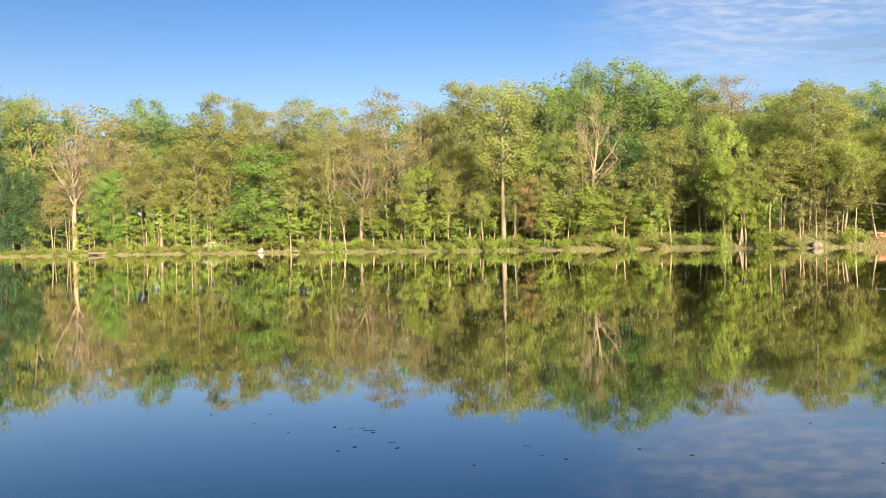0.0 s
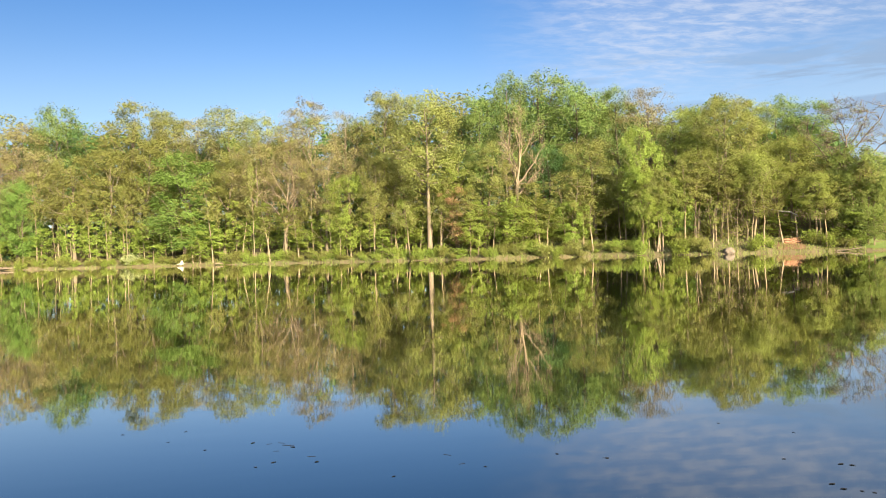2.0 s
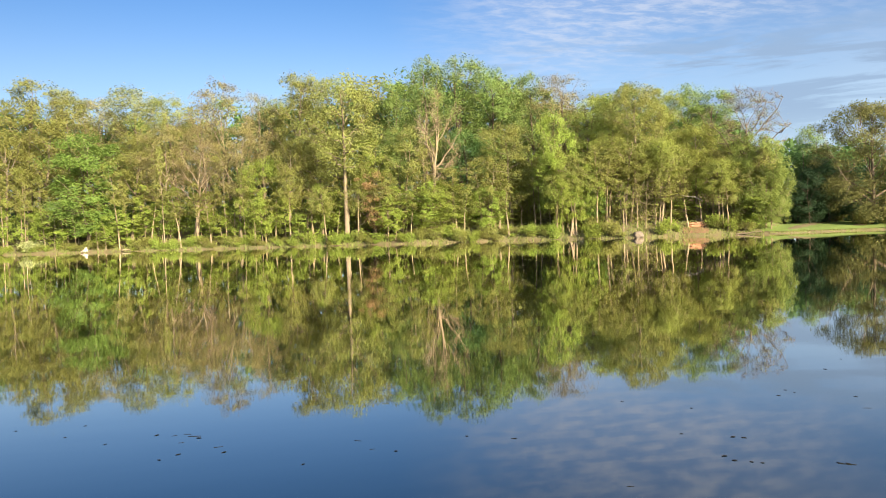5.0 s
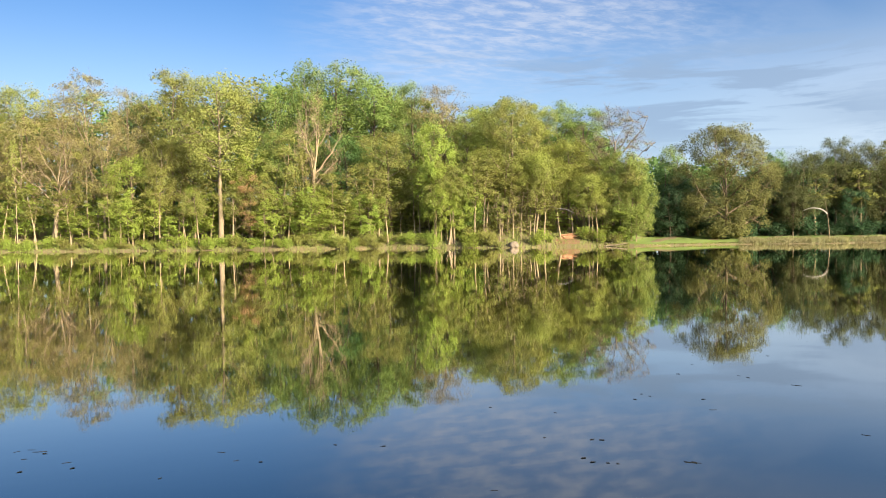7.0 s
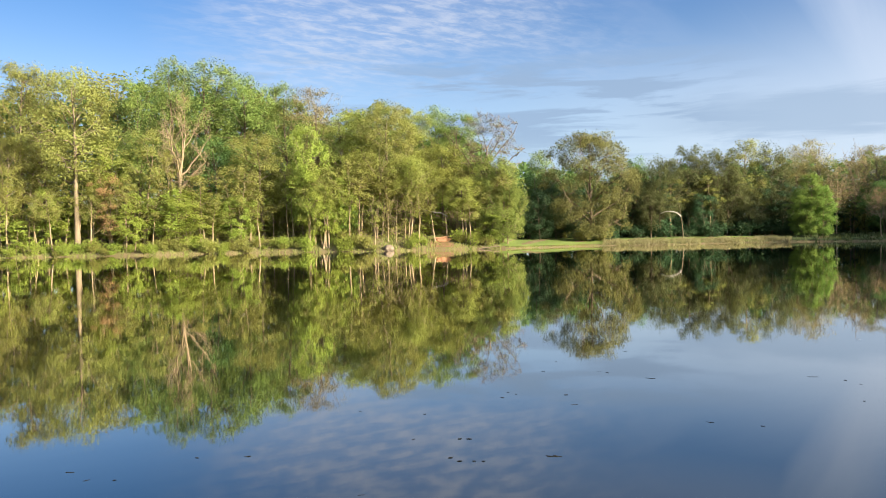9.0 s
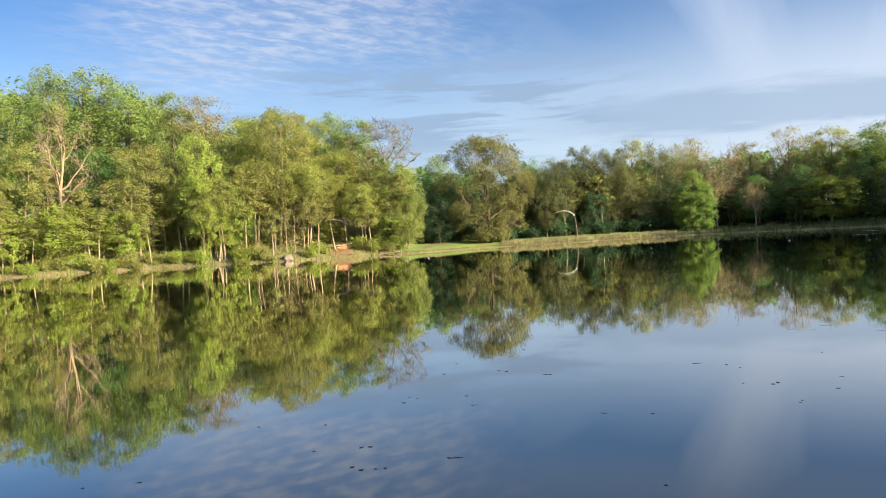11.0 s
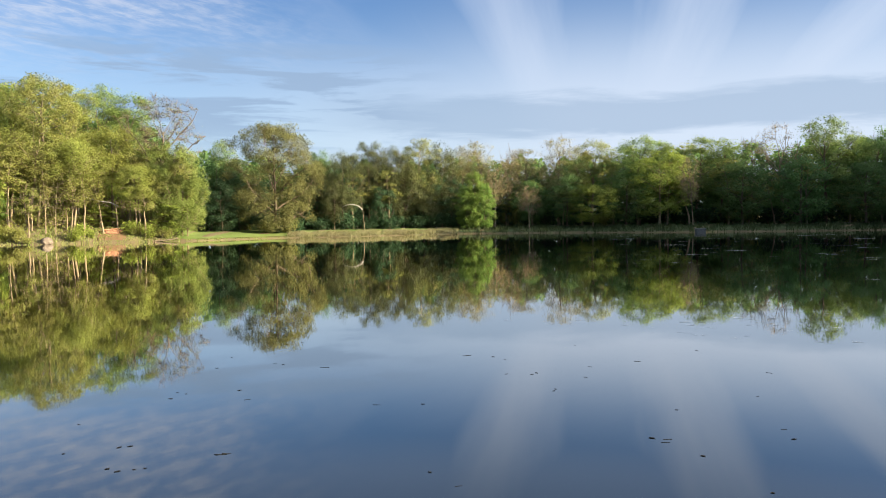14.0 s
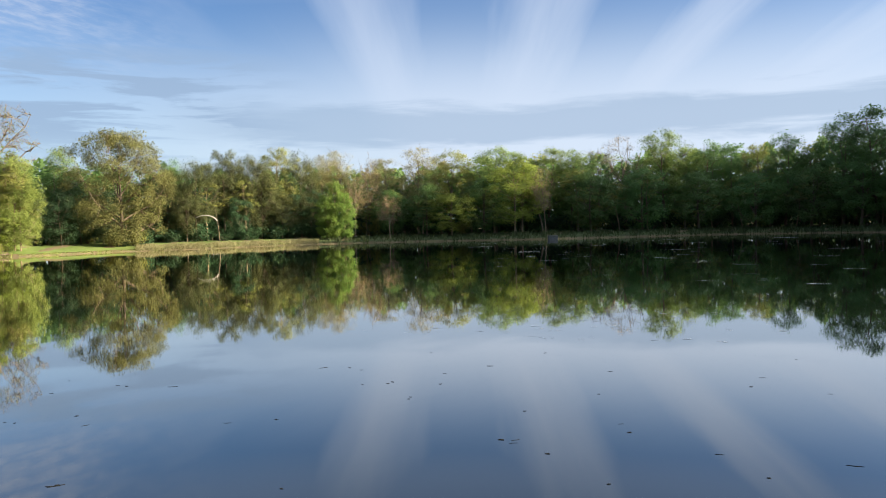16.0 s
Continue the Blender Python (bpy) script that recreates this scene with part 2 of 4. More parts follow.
# ---- geometry helpers ----
class Buf:
    """Collects vertices and faces of one mesh."""

    def __init__(self):
        self.v, self.f, self.count = [], [], 0

    def add(self, verts, faces):
        self.v.append(np.asarray(verts, dtype=np.float32))
        self.f.append(np.asarray(faces, dtype=np.int32) + self.count)
        self.count += len(verts)

    def mesh(self, name, mat, smooth=False):
        me = bpy.data.meshes.new(name)
        verts = np.concatenate(self.v)
        faces = [f for f in self.f if len(f)]
        counts = np.concatenate([np.full(len(f), f.shape[1], dtype=np.int32) for f in faces])
        loops = np.concatenate([f.ravel() for f in faces])
        me.vertices.add(len(verts))
        me.vertices.foreach_set("co", verts.ravel())
        me.loops.add(len(loops))
        me.loops.foreach_set("vertex_index", loops)
        me.polygons.add(len(counts))
        me.polygons.foreach_set("loop_start", np.concatenate(([0], np.cumsum(counts)[:-1])).astype(np.int32))
        me.polygons.foreach_set("use_smooth", np.full(len(counts), smooth))
        me.update(calc_edges=True)
        me.validate()
        me.materials.append(mat)
        return me


def part(name, buf, mat, parent=None, label="", smooth=False):
    ob = new(name, buf.mesh(name, mat, smooth))
    if parent:
        ob.parent = parent
    return tagged(ob, label)


def tube(buf, path, radii, sides=6, caps=True, root=None):
    """A tapered tube along a path, with bent rings. root: the number of a vertex of buf from which it springs. Returns its first vertex."""
    path, radii = np.asarray(path, float), np.asarray(radii, float)
    tang = np.gradient(path, axis=0)
    tang /= np.linalg.norm(tang, axis=1)[:, None] + 1e-9
    ref = np.array([1.0, 0.13, 0.07]) if abs(tang[0][0]) < 0.8 else np.array([0.1, 1.0, 0.07])
    a = np.cross(tang, ref)
    a /= np.linalg.norm(a, axis=1)[:, None] + 1e-9
    b = np.cross(tang, a)
    ang = np.linspace(0, 2 * math.pi, sides, endpoint=False)
    ring = a[:, None, :] * np.cos(ang)[None, :, None] + b[:, None, :] * np.sin(ang)[None, :, None]
    rings = path[:, None, :] + ring * radii[:, None, None]
    first, n = buf.count, len(path)
    verts = rings.reshape(-1, 3)
    i, j = np.meshgrid(np.arange(n - 1), np.arange(sides), indexing="ij")
    k = (j + 1) % sides
    faces = np.stack([i * sides + j, i * sides + k, (i + 1) * sides + k, (i + 1) * sides + j], -1).reshape(-1, 4)
    spin = np.arange(sides)
    if root is None:
        buf.add(verts, faces)
    else:
        buf.add(verts, faces)
        buf.f.append(np.stack([np.full(sides, root), first + (spin + 1) % sides, first + spin], 1).astype(np.int32))
    if caps:
        for base, at in ((0, path[0]), ((n - 1) * sides, path[-1])):
            if base == 0 and root is not None:
                continue
            tip = buf.count
            buf.add(np.array([at]), np.zeros((0, 3), dtype=np.int32))
            buf.f.append(np.stack([first + base + spin, first + base + (spin + 1) % sides, np.full(sides, tip)], 1).astype(np.int32))
    return first


def leaves(buf, centres, size, rng, flat=0.12, out=None):
    """Small tilted three-cornered leaves at the centres, facing all ways but mostly up and, where out is given, outwards along it."""
    n = len(centres)
    nrm = rng.normal(size=(n, 3))
    nrm[:, 2] = np.abs(nrm[:, 2]) + flat
    if out is not None:
        nrm = 0.55 * nrm + 0.85 * out
    nrm /= np.linalg.norm(nrm, axis=1)[:, None]
    a = np.cross(nrm, rng.normal(size=(n, 3)))
    a /= np.linalg.norm(a, axis=1)[:, None] + 1e-9
    b = np.cross(nrm, a)
    s = (size * rng.uniform(0.6, 1.25, n))[:, None]
    bend = nrm * s * rng.uniform(-0.25, 0.1, n)[:, None]
    v = np.stack([centres - a * s * 0.5 - b * s * 0.36 + bend, centres - a * s * 0.5 + b * s * 0.36, centres + a * s * 0.6 + bend], 1).reshape(-1, 3)
    buf.add(v, np.arange(3 * n).reshape(-1, 3))


# ---- the pond's outline, seen from the viewer, and the ground round it ----
SHORE_AZ = (-180, -150, -120, -104, -100, -92.6, -84.8, -80, -72.7, -65, -60.7, -54.5, -47, -41, -38, -35.5, -33.6, -30, -26, -22, -17.3, -9.2, -0.2, 6.2, 13.3, 20, 25.8, 30.5, 45, 62, 80, 95, 120, 180)
SHORE_D = (2.0, 2.6, 8.0, 60.0, 104.0, 109.0, 110.0, 104.0, 99.0, 100.5, 101.5, 100.5, 92.5, 90.0, 86.0, 83.5, 84.0, 83.5, 82.0, 84.0, 86.5, 87.5, 94.0, 101.0, 110.0, 121.0, 132.0, 138.0, 132.0, 85.0, 20.0, 6.0, 2.6, 2.0)


def shore(a):
    return np.interp(a, SHORE_AZ, SHORE_D)


HUB = np.array([0.0, 1.6])  # a point over the water just in front of the bank on which the viewer stands


def lawnness(a):
    """1 along the mown spit and the dam, 0 along the wooded bank."""
    return np.clip((-33.0 - a) / 2.8, 0, 1)


def ground_z(a, off):
    """Height of the ground at the bearing a, off metres behind the waterline."""
    off = np.asarray(off, float)
    wood = np.interp(off, [-40, -8, -1.2, 0, 0.5, 1.6, 5, 14, 40, 120, 400, 3000], [-2.6, -2.0, -0.4, -0.02, 0.28, 0.75, 2.0, 4.5, 7.5, 11.0, 12.0, 12.0])
    mown = np.interp(off, [-40, -8, -1.2, 0, 0.6, 2.5, 8, 20, 60, 400, 3000], [-2.6, -2.0, -0.3, -0.02, 0.16, 0.42, 0.75, 0.9, 2.0, 5.0, 6.0])
    low = np.interp(off, [-40, -8, -1.2, 0, 0.5, 1.6, 5, 14, 40, 120, 400, 3000], [-2.6, -2.0, -0.4, -0.02, 0.2, 0.38, 0.9, 2.4, 5.5, 10.0, 12.0, 12.0])
    left = np.clip((np.asarray(a) + 12) / 6, 0, 1)
    k = lawnness(a)
    return (wood * (1 - left) + low * left) * (1 - k) + mown * k


def spot(a, d):
    """World x, y, z of the ground at a bearing and distance from the viewer."""
    off = d - shore(a)
    z = float(ground_z(a, off))
    return -math.sin(radians(a)) * d, math.cos(radians(a)) * d, z


def ground_sheet():
    bearings = np.concatenate([np.arange(-180, -110, 3.0), np.arange(-110, 50, 0.5), np.arange(50, 180, 3.0)])
    offs = np.array([-60, -20, -8, -3, -1.2, -0.5, 0, 0.3, 0.7, 1.2, 2, 3, 4.5, 6.5, 9, 12, 16, 22, 30, 45, 70, 120, 250, 600, 1400, 3000.0])
    rng = np.random.default_rng(5)
    A, O = np.meshgrid(bearings, offs, indexing="ij")
    D = shore(A) + O
    wob = np.zeros_like(D)
    for k in range(6):
        wob += np.sin(A * rng.uniform(0.6, 4.0) + O * rng.uniform(0.2, 0.9) + rng.uniform(0, 6.28)) / 6
    Z = ground_z(A, O) + wob * np.clip(O, 0, 3) * 0.09
    D = np.maximum(D + wob * 0.25 * (np.abs(O) < 20), 0.35)
    Z = np.where(shore(A) + O < 0.5, -0.9, Z)
    V = np.stack([-np.sin(np.radians(A)) * D, np.cos(np.radians(A)) * D, Z], -1)
    nb, no = A.shape
    # under the viewer the bank is a small flat tread, above the water
    i, j = np.meshgrid(np.arange(nb), np.arange(no - 1), indexing="ij")
    k = (i + 1) % nb
    F = np.stack([i * no + j, i * no + j + 1, k * no + j + 1, k * no + j], -1).reshape(-1, 4)
    buf = Buf()
    buf.add(V.reshape(-1, 3), F)
    return tagged(part("ground", buf, LITTER, smooth=True), "brown leaf litter and earth rising from the pond", "ground", kind="structure")


ground = ground_sheet()


def water_sheet():
    buf = Buf()
    bearings = np.concatenate([np.arange(-180, -110, 3.0), np.arange(-110, 50, 1.0), np.arange(50, 180, 3.0)])
    d = shore(bearings) + 1.0
    rim = np.stack([-np.sin(np.radians(bearings)) * d, np.cos(np.radians(bearings)) * d, 0 * d], -1)
    n = len(rim)
    i = np.arange(n)
    buf.add(np.vstack([rim, [[0, 0, 0]]]), np.stack([i, (i + 1) % n, np.full(n, n)], 1))
    return tagged(part("water", buf, WATER), "still dark pond water mirroring trees and sky", "water", kind="structure")


water_sheet()


def lawn_sheet(first, last, depth_near, depth_far):
    buf = Buf()
    a = np.linspace(first, last, 60)
    o = np.array([0.55, 1.2, 2.2, 3.5, 5.5, 8, 11, 15, 20]) / 20.0
    deep = np.interp(a, [last, first], [depth_far, depth_near])
    A = np.repeat(a[:, None], len(o), 1)
    O = 0.35 + o[None, :] * deep[:, None]
    D = shore(A) + O
    Z = ground_z(A, O) + 0.05
    V = np.stack([-np.sin(np.radians(A)) * D, np.cos(np.radians(A)) * D, Z], -1)
    nb, no = A.shape
    i, j = np.meshgrid(np.arange(nb - 1), np.arange(no - 1), indexing="ij")
    F = np.stack([i * no + j, (i + 1) * no + j, (i + 1) * no + j + 1, i * no + j + 1], -1).reshape(-1, 4)
    buf.add(V.reshape(-1, 3), F)
    return buf


# the small point of the near bank on which the viewer stands
b = Buf()
t = np.linspace(0, 2 * math.pi, 40, endpoint=False)
for k, (r, z) in enumerate(((3.1, -0.9), (2.3, 0.0), (2.0, 0.3), (1.5, 0.44), (0.05, 0.48))):
    ring = np.column_stack([np.cos(t) * r * 1.1, -1.4 + np.sin(t) * r * (1 + 0.05 * np.sin(5 * t)), np.full(40, z)])
    if k:
        i = np.arange(40)
        b.add(np.vstack([last, ring]), np.stack([i, (i + 1) % 40, 40 + (i + 1) % 40, 40 + i], 1))
    last = ring
tagged(part("near_bank", b, LITTER, smooth=True), "small earthen point of the near bank", "ground", kind="structure")

tagged(part("lawn", lawn_sheet(-34.7, -54.4, 14, 9), LAWN, smooth=True), "sunlit mown grass spit beside the pond", "lawn", kind="structure")
tagged(part("dam_grass", lawn_sheet(-54.5, -104.0, 9, 9), LAWN_SHADE, smooth=True), "grassy bank along the far water's edge, shade put into its colour", "grass", kind="structure")


# ---- trees ----
STYLE = {
    # height, spread, crown start, limbs, limb lift, clumps, leaves in a clump, leaf size, clump radius, trunk radius, leaf colour, bark, label
    "olive": (17.0, 8.5, 0.30, 12, 40, 170, 72, 0.19, 0.95, 0.29, "olive", TAN, "tall woodland tree with thin olive-green spring leaves"),
    "spring": (17.0, 8.5, 0.40, 12, 38, 170, 74, 0.19, 0.95, 0.30, "spring", TAN, "tall woodland tree in thin yellow-green spring leaf"),
    "low_spring": (10.0, 7.0, 0.42, 11, 40, 150, 70, 0.17, 0.8, 0.18, "spring", TAN, "slender tree in thin yellow-green spring leaf"),
    "oak": (16.0, 9.5, 0.34, 13, 16, 175, 74, 0.19, 0.98, 0.30, "olive", TAN, "large spreading oak with pale trunk and young olive leaves"),
    "spit": (11.5, 11.0, 0.0, 15, 32, 360, 92, 0.165, 0.85, 0.24, "spit", BARK, "broad oak in young olive leaf standing on the grass spit"),
    "brown": (16.5, 8.0, 0.32, 12, 48, 150, 62, 0.155, 1.0, 0.26, "brown", TAN, "woodland tree with sparse tan budding leaves"),
    "tall": (21.0, 6.5, 0.40, 11, 54, 90, 62, 0.17, 0.8, 0.28, "brown", BARK, "tall open-topped tree with sparse brown leaves"),
    "green": (17.0, 8.0, 0.26, 12, 42, 170, 70, 0.20, 1.0, 0.27, "green", BARK, "full fresh-green woodland tree"),
    "dark": (15.0, 9.0, 0.08, 10, 40, 140, 78, 0.235, 1.15, 0.26, "dark", BARK, "dense deep-green woodland tree"),
    "maple": (14.0, 8.0, 0.08, 14, 46, 190, 92, 0.205, 0.9, 0.18, "maple", BARK, "young maple in bright green full leaf"),
    "lime": (10.0, 7.0, 0.10, 11, 30, 140, 70, 0.18, 0.74, 0.13, "lime", PALE, "leafy yellow-green young tree by the water"),
    "shore": (8.5, 8.5, 0.0, 14, 36, 220, 84, 0.155, 0.72, 0.13, "point", PALE, "broad yellow-green maple hanging over the point of the bank"),
    "bare": (18.0, 8.0, 0.30, 9, 50, 90, 20, 0.13, 1.0, 0.40, "brown", PALE, "almost bare tree with pale forked limbs"),
    "budding": (18.0, 8.5, 0.28, 13, 40, 170, 18, 0.13, 0.85, 0.36, "olive", BARK, "old tree with a wide crown of bare twigs and first buds"),
    "rust": (9.0, 4.5, 0.12, 9, 36, 60, 54, 0.18, 0.58, 0.10, "rust", PALE, "slender tree with rusty dried leaves"),
    "sapling": (6.5, 3.6, 0.14, 7, 22, 62, 34, 0.19, 0.42, 0.055, "lime", PALE, "slender sapling with yellow-green leaves in tiers"),
    "twiggy": (6.5, 4.4, 0.16, 8, 14, 46, 12, 0.14, 0.55, 0.06, "spring", PALE, "thin understory sapling with spreading almost leafless twigs"),
    "pole": (10.0, 3.4, 0.42, 6, 34, 30, 40, 0.19, 0.5, 0.095, "olive", PALE, "thin pale-stemmed young tree with few leaves"),
    "stem": (12.0, 5.5, 0.48, 8, 36, 80, 52, 0.165, 0.68, 0.16, "olive", PALE, "slim pale-trunked tree with light olive leaves"),
    "low_dark": (10.0, 7.5, 0.06, 10, 40, 150, 70, 0.19, 0.9, 0.16, "dark", BARK, "dense deep-green tree at the edge of the wood"),
    "low_olive": (10.0, 7.0, 0.26, 11, 44, 150, 68, 0.165, 0.8, 0.17, "olive", PALE, "slender-limbed tree with thin olive-green spring leaves"),
    "low_brown": (10.0, 7.0, 0.30, 12, 52, 140, 58, 0.145, 0.8, 0.16, "brown", PALE, "tree with upright limbs and sparse tan buds"),
    "low_green": (10.0, 7.5, 0.18, 11, 44, 155, 72, 0.17, 0.85, 0.16, "green", BARK, "full fresh-green tree at the edge of the wood"),
    "low_bare": (10.0, 6.0, 0.30, 10, 58, 80, 20, 0.12, 0.85, 0.14, "brown", PALE, "almost bare tree with pale upright limbs"),
    "edge": (10.0, 7.5, 0.14, 12, 40, 155, 72, 0.165, 0.85, 0.15, "bronze", BARK, "leafy olive oak at the wood's edge, colour partly darkened for shade"),
    "cone": (8.5, 5.0, 0.0, 12, 40, 170, 80, 0.15, 0.6, 0.09, "maple", PALE, "bright green young maple leafy down to the ground"),
    "evergreen": (10.0, 7.5, 0.0, 10, 40, 130, 70, 0.19, 0.9, 0.14, "shade_green", BARK, "tree at the wood's edge with shade put into its leaf colour"),
    "deep_olive": (18.0, 9.0, 0.10, 7, 40, 90, 32, 0.35, 1.35, 0.22, "olive", BARK, "olive-leaved tree deeper in the woods"),
    "deep_green": (18.0, 9.0, 0.10, 7, 40, 90, 32, 0.35, 1.35, 0.22, "green", BARK, "green-leaved tree deeper in the woods"),
    "deep_dark": (17.0, 9.5, 0.06, 7, 38, 90, 29, 0.40, 1.4, 0.22, "dark", BARK, "dark-leaved tree deeper in the woods"),
}
NAMES = {"twiggy": "sapling", "oak": "oak_tree", "spit": "oak_tree", "maple": "maple_tree", "sapling": "sapling", "bare": "bare_tree", "lime": "young_tree", "pole": "young_tree", "rust": "young_tree", "shore": "maple_tree", "stem": "young_tree", "low_bare": "bare_tree", "evergreen": "evergreen_tree", "edge": "oak_tree", "cone": "maple_tree"}


def grow(kind, seed):
    """One tree of a kind: an Empty at its base with trunk, limbs and crown."""
    high, wide, start, count, lift, clumps, each, leaf, clump, thick, tone, bark, label = STYLE[kind]
    rng = np.random.default_rng(seed)
    forked = kind in ("bare", "tall", "budding", "low_bare", "low_brown")
    top = high * (0.88 if not forked else 0.72)
    root = tagged(new(NAMES.get(kind, "woodland_tree")), label, "tree" if kind not in ("sapling", "twiggy") else "sapling")
    n = 11
    u = np.linspace(0, 1, n)
    sway = np.cumsum(rng.normal(0, 0.028 * high / n ** 0.5, (n, 2)), axis=0) * u[:, None]
    trunk_path = np.column_stack([sway, u * top])
    radii = thick * (1 - 0.86 * u ** 0.9)
    radii[0] *= 1.15
    trunk_path[0, 2] = -0.5
    b = Buf()
    tube(b, trunk_path, radii, 8)
    part("trunk", b, bark, root, smooth=True)

    def on_trunk(z):
        return np.array([np.interp(z, trunk_path[:, 2], trunk_path[:, k]) for k in range(2)] + [z])

    # the crown's outline: an egg with lobes
    mid, half = high * (1 + start) / 2, high * (1 - start) / 2 - 0.25 * clump
    lobe = rng.uniform(0, 6.28, 6)

    def edge(turn, q):
        """Crown radius at a bearing and at q from -1 (bottom) to 1 (top)."""
        egg = math.sqrt(max(0.0, 1 - abs(q) ** (2.8 if q > 0 else 2.8)))
        return (0.5 * wide - 0.3 * clump) * egg * (1 + 0.14 * math.sin(2 * turn + lobe[0]) + 0.12 * math.sin(3 * turn + 4 * q + lobe[1]) + 0.13 * math.sin(5 * q + turn + lobe[2]))

    limbs, bufs, turn = [], [], rng.uniform(0, 6.28)  # a limb's rings have five vertices each
    for k in range(count):
        w = (k + rng.uniform(0.1, 0.9)) / count
        z0 = min(high * (start + 0.03 + (0.74 - start) * w ** (1.0 if not forked else 1.4)), top * 0.97)
        base = on_trunk(z0)
        turn += 2.4 + rng.uniform(-0.5, 0.5)
        rise = radians(lift + 30 * w ** 1.3 + rng.uniform(-12, 12))
        length = 0.3
        while length < high:
            z = z0 + length * math.sin(rise)
            q = (z - mid) / half
            if abs(q) >= 0.93 or length * math.cos(rise) > 0.92 * edge(turn, q):
                break
            length += 0.25
        length = max(length, 0.12 * wide)
        out = np.array([math.cos(turn), math.sin(turn), 0])
        m = 6
        s = np.linspace(0, 1, m)
        rise_line = s * length * math.sin(rise) + 0.10 * length * (s ** 2 - s)
        path = base + out * (s * length * math.cos(rise))[:, None] + np.array([0, 0, 1.0]) * rise_line[:, None]
        path += rng.normal(0, 0.03 * length, (m, 3)) * s[:, None]
        path[1:, 2] += 0.05 * length * np.sin(s[1:] * 5.0 + rng.uniform(0, 6.28))
        r0 = np.interp(z0, trunk_path[:, 2], radii) * (0.6 if not forked else 0.75)
        b = Buf()
        tube(b, path, r0 * (1 - 0.82 * s), 5, caps=False)
        bufs.append(b)
        limbs.append((path, r0))
    joints = np.array([p for path, _ in limbs for p in path[1:]])
    ends = np.array([path[-1] for path, _ in limbs] + [path[3] for path, _ in limbs])
    # leaf clumps fill the outline, mostly near its skin, each on a branch of its own
    tips = []
    for k in range(clumps):
        q = rng.uniform(-0.97, 0.99)
        while rng.random() > math.sqrt(max(0.0, 1 - abs(q) ** 3)) + 0.15:
            q = rng.uniform(-0.97, 0.99)
        t = rng.uniform(0, 6.28)
        r = edge(t, q) * rng.uniform(0.12, 1.0) ** 0.55
        p = on_trunk(min(mid + q * half, top)) + np.array([math.cos(t) * r, math.sin(t) * r, 0])
        p[2] = mid + q * half + rng.normal(0, 0.2)
        # the clumps gather round the limbs, so that gaps open between them
        gather = ends[np.argmin(np.linalg.norm((ends - p) * (1, 1, 1.6), axis=1))]
        p += (gather - p) * rng.uniform(0.0, 0.42)
        tips.append(p)
        near = np.argmin(np.linalg.norm(joints - p, axis=1) + 0.8 * np.maximum(joints[:, 2] - p[2], 0))
        j = joints[near]
        rr = max(limbs[near // 5][1] * (0.30 if not forked else 0.4), 0.014)
        knee = (j + p) / 2 + rng.normal(0, 0.07, 3) * np.linalg.norm(p - j) + np.array([0, 0, -0.04 * np.linalg.norm(p - j)])
        if kind.startswith("deep") and k % 2:
            continue
        own = bufs[near // 5]
        spring = (near % 5 + 1) * 5 + int(rng.integers(5))
        stem = tube(own, [j * 0.88 + knee * 0.12, knee, p], [rr, rr * 0.65, rr * 0.25], 3, caps=False, root=spring)
        if kind in ("bare", "tall", "brown", "budding", "low_bare", "low_brown", "twiggy"):
            for _ in range(7 if kind in ("bare", "budding", "low_bare") else 2 if kind == "twiggy" else 1):
                e = p + rng.normal(0, 0.5, 3) * clump + np.array([0, 0, 0.35 * clump])
                low = rng.random() < 0.4
                start_at = knee if low else p
                tube(own, [start_at * 0.9 + e * 0.1, (start_at + e) / 2, e], [0.02, 0.015, 0.006], 3, caps=False, root=stem + (3 if low else 6))
    for b in bufs:
        part("limb", b, bark, root, smooth=True)
    tips = np.array(tips)
    amount = rng.uniform(0.45, 1.4, len(tips))
    pick = rng.choice(len(tips), clumps * each, p=amount / amount.sum())
    rad = clump * rng.uniform(0.65, 1.2, len(tips))[pick]
    ball = rng.normal(0, 1, (len(pick), 3))
    ball *= (rng.uniform(0, 1, len(pick)) ** 0.45 / np.linalg.norm(ball, axis=1))[:, None]
    # flat sprays, that droop a little outwards
    swing = tips[:, :2] - trunk_path[5, :2]
    swing /= np.linalg.norm(swing, axis=1)[:, None] + 0.3
    flat = ball * rad[:, None] * np.array([1.05, 1.05, 0.78])
    flat[:, 2] -= 0.10 * (flat[:, :2] * swing[pick]).sum(1)
    centres = tips[pick] + flat
    centres[:, 2] = np.maximum(centres[:, 2], 0.3)
    out = np.column_stack([0.8 * swing[pick] + 0.5 * ball[:, :2], 0.45 + 0.6 * ball[:, 2]])
    b = Buf()
    leaves(b, centres, leaf, rng, out=out)
    part("crown", b, LEAF[tone], root)
    return root


VARIANTS = {"twiggy": 3, "cone": 2, "edge": 4, "evergreen": 3, "stem": 3, "spring": 3, "low_spring": 3, "low_dark": 4, "low_olive": 3, "low_brown": 3, "low_green": 3, "low_bare": 2, "shore": 2, "budding": 1, "deep_olive": 2, "deep_green": 2, "deep_dark": 3, "olive": 4, "oak": 3, "spit": 1, "brown": 3, "tall": 1, "green": 4, "dark": 4, "maple": 2, "lime": 3, "bare": 3, "rust": 1, "sapling": 4, "pole": 3}
PROTO, used = {}, {}
for number, kind in enumerate(VARIANTS):
    PROTO[kind] = [grow(kind, 100 * number + v + 1) for v in range(VARIANTS[kind])]
    used[kind] = 0
place_rng = np.random.default_rng(77)


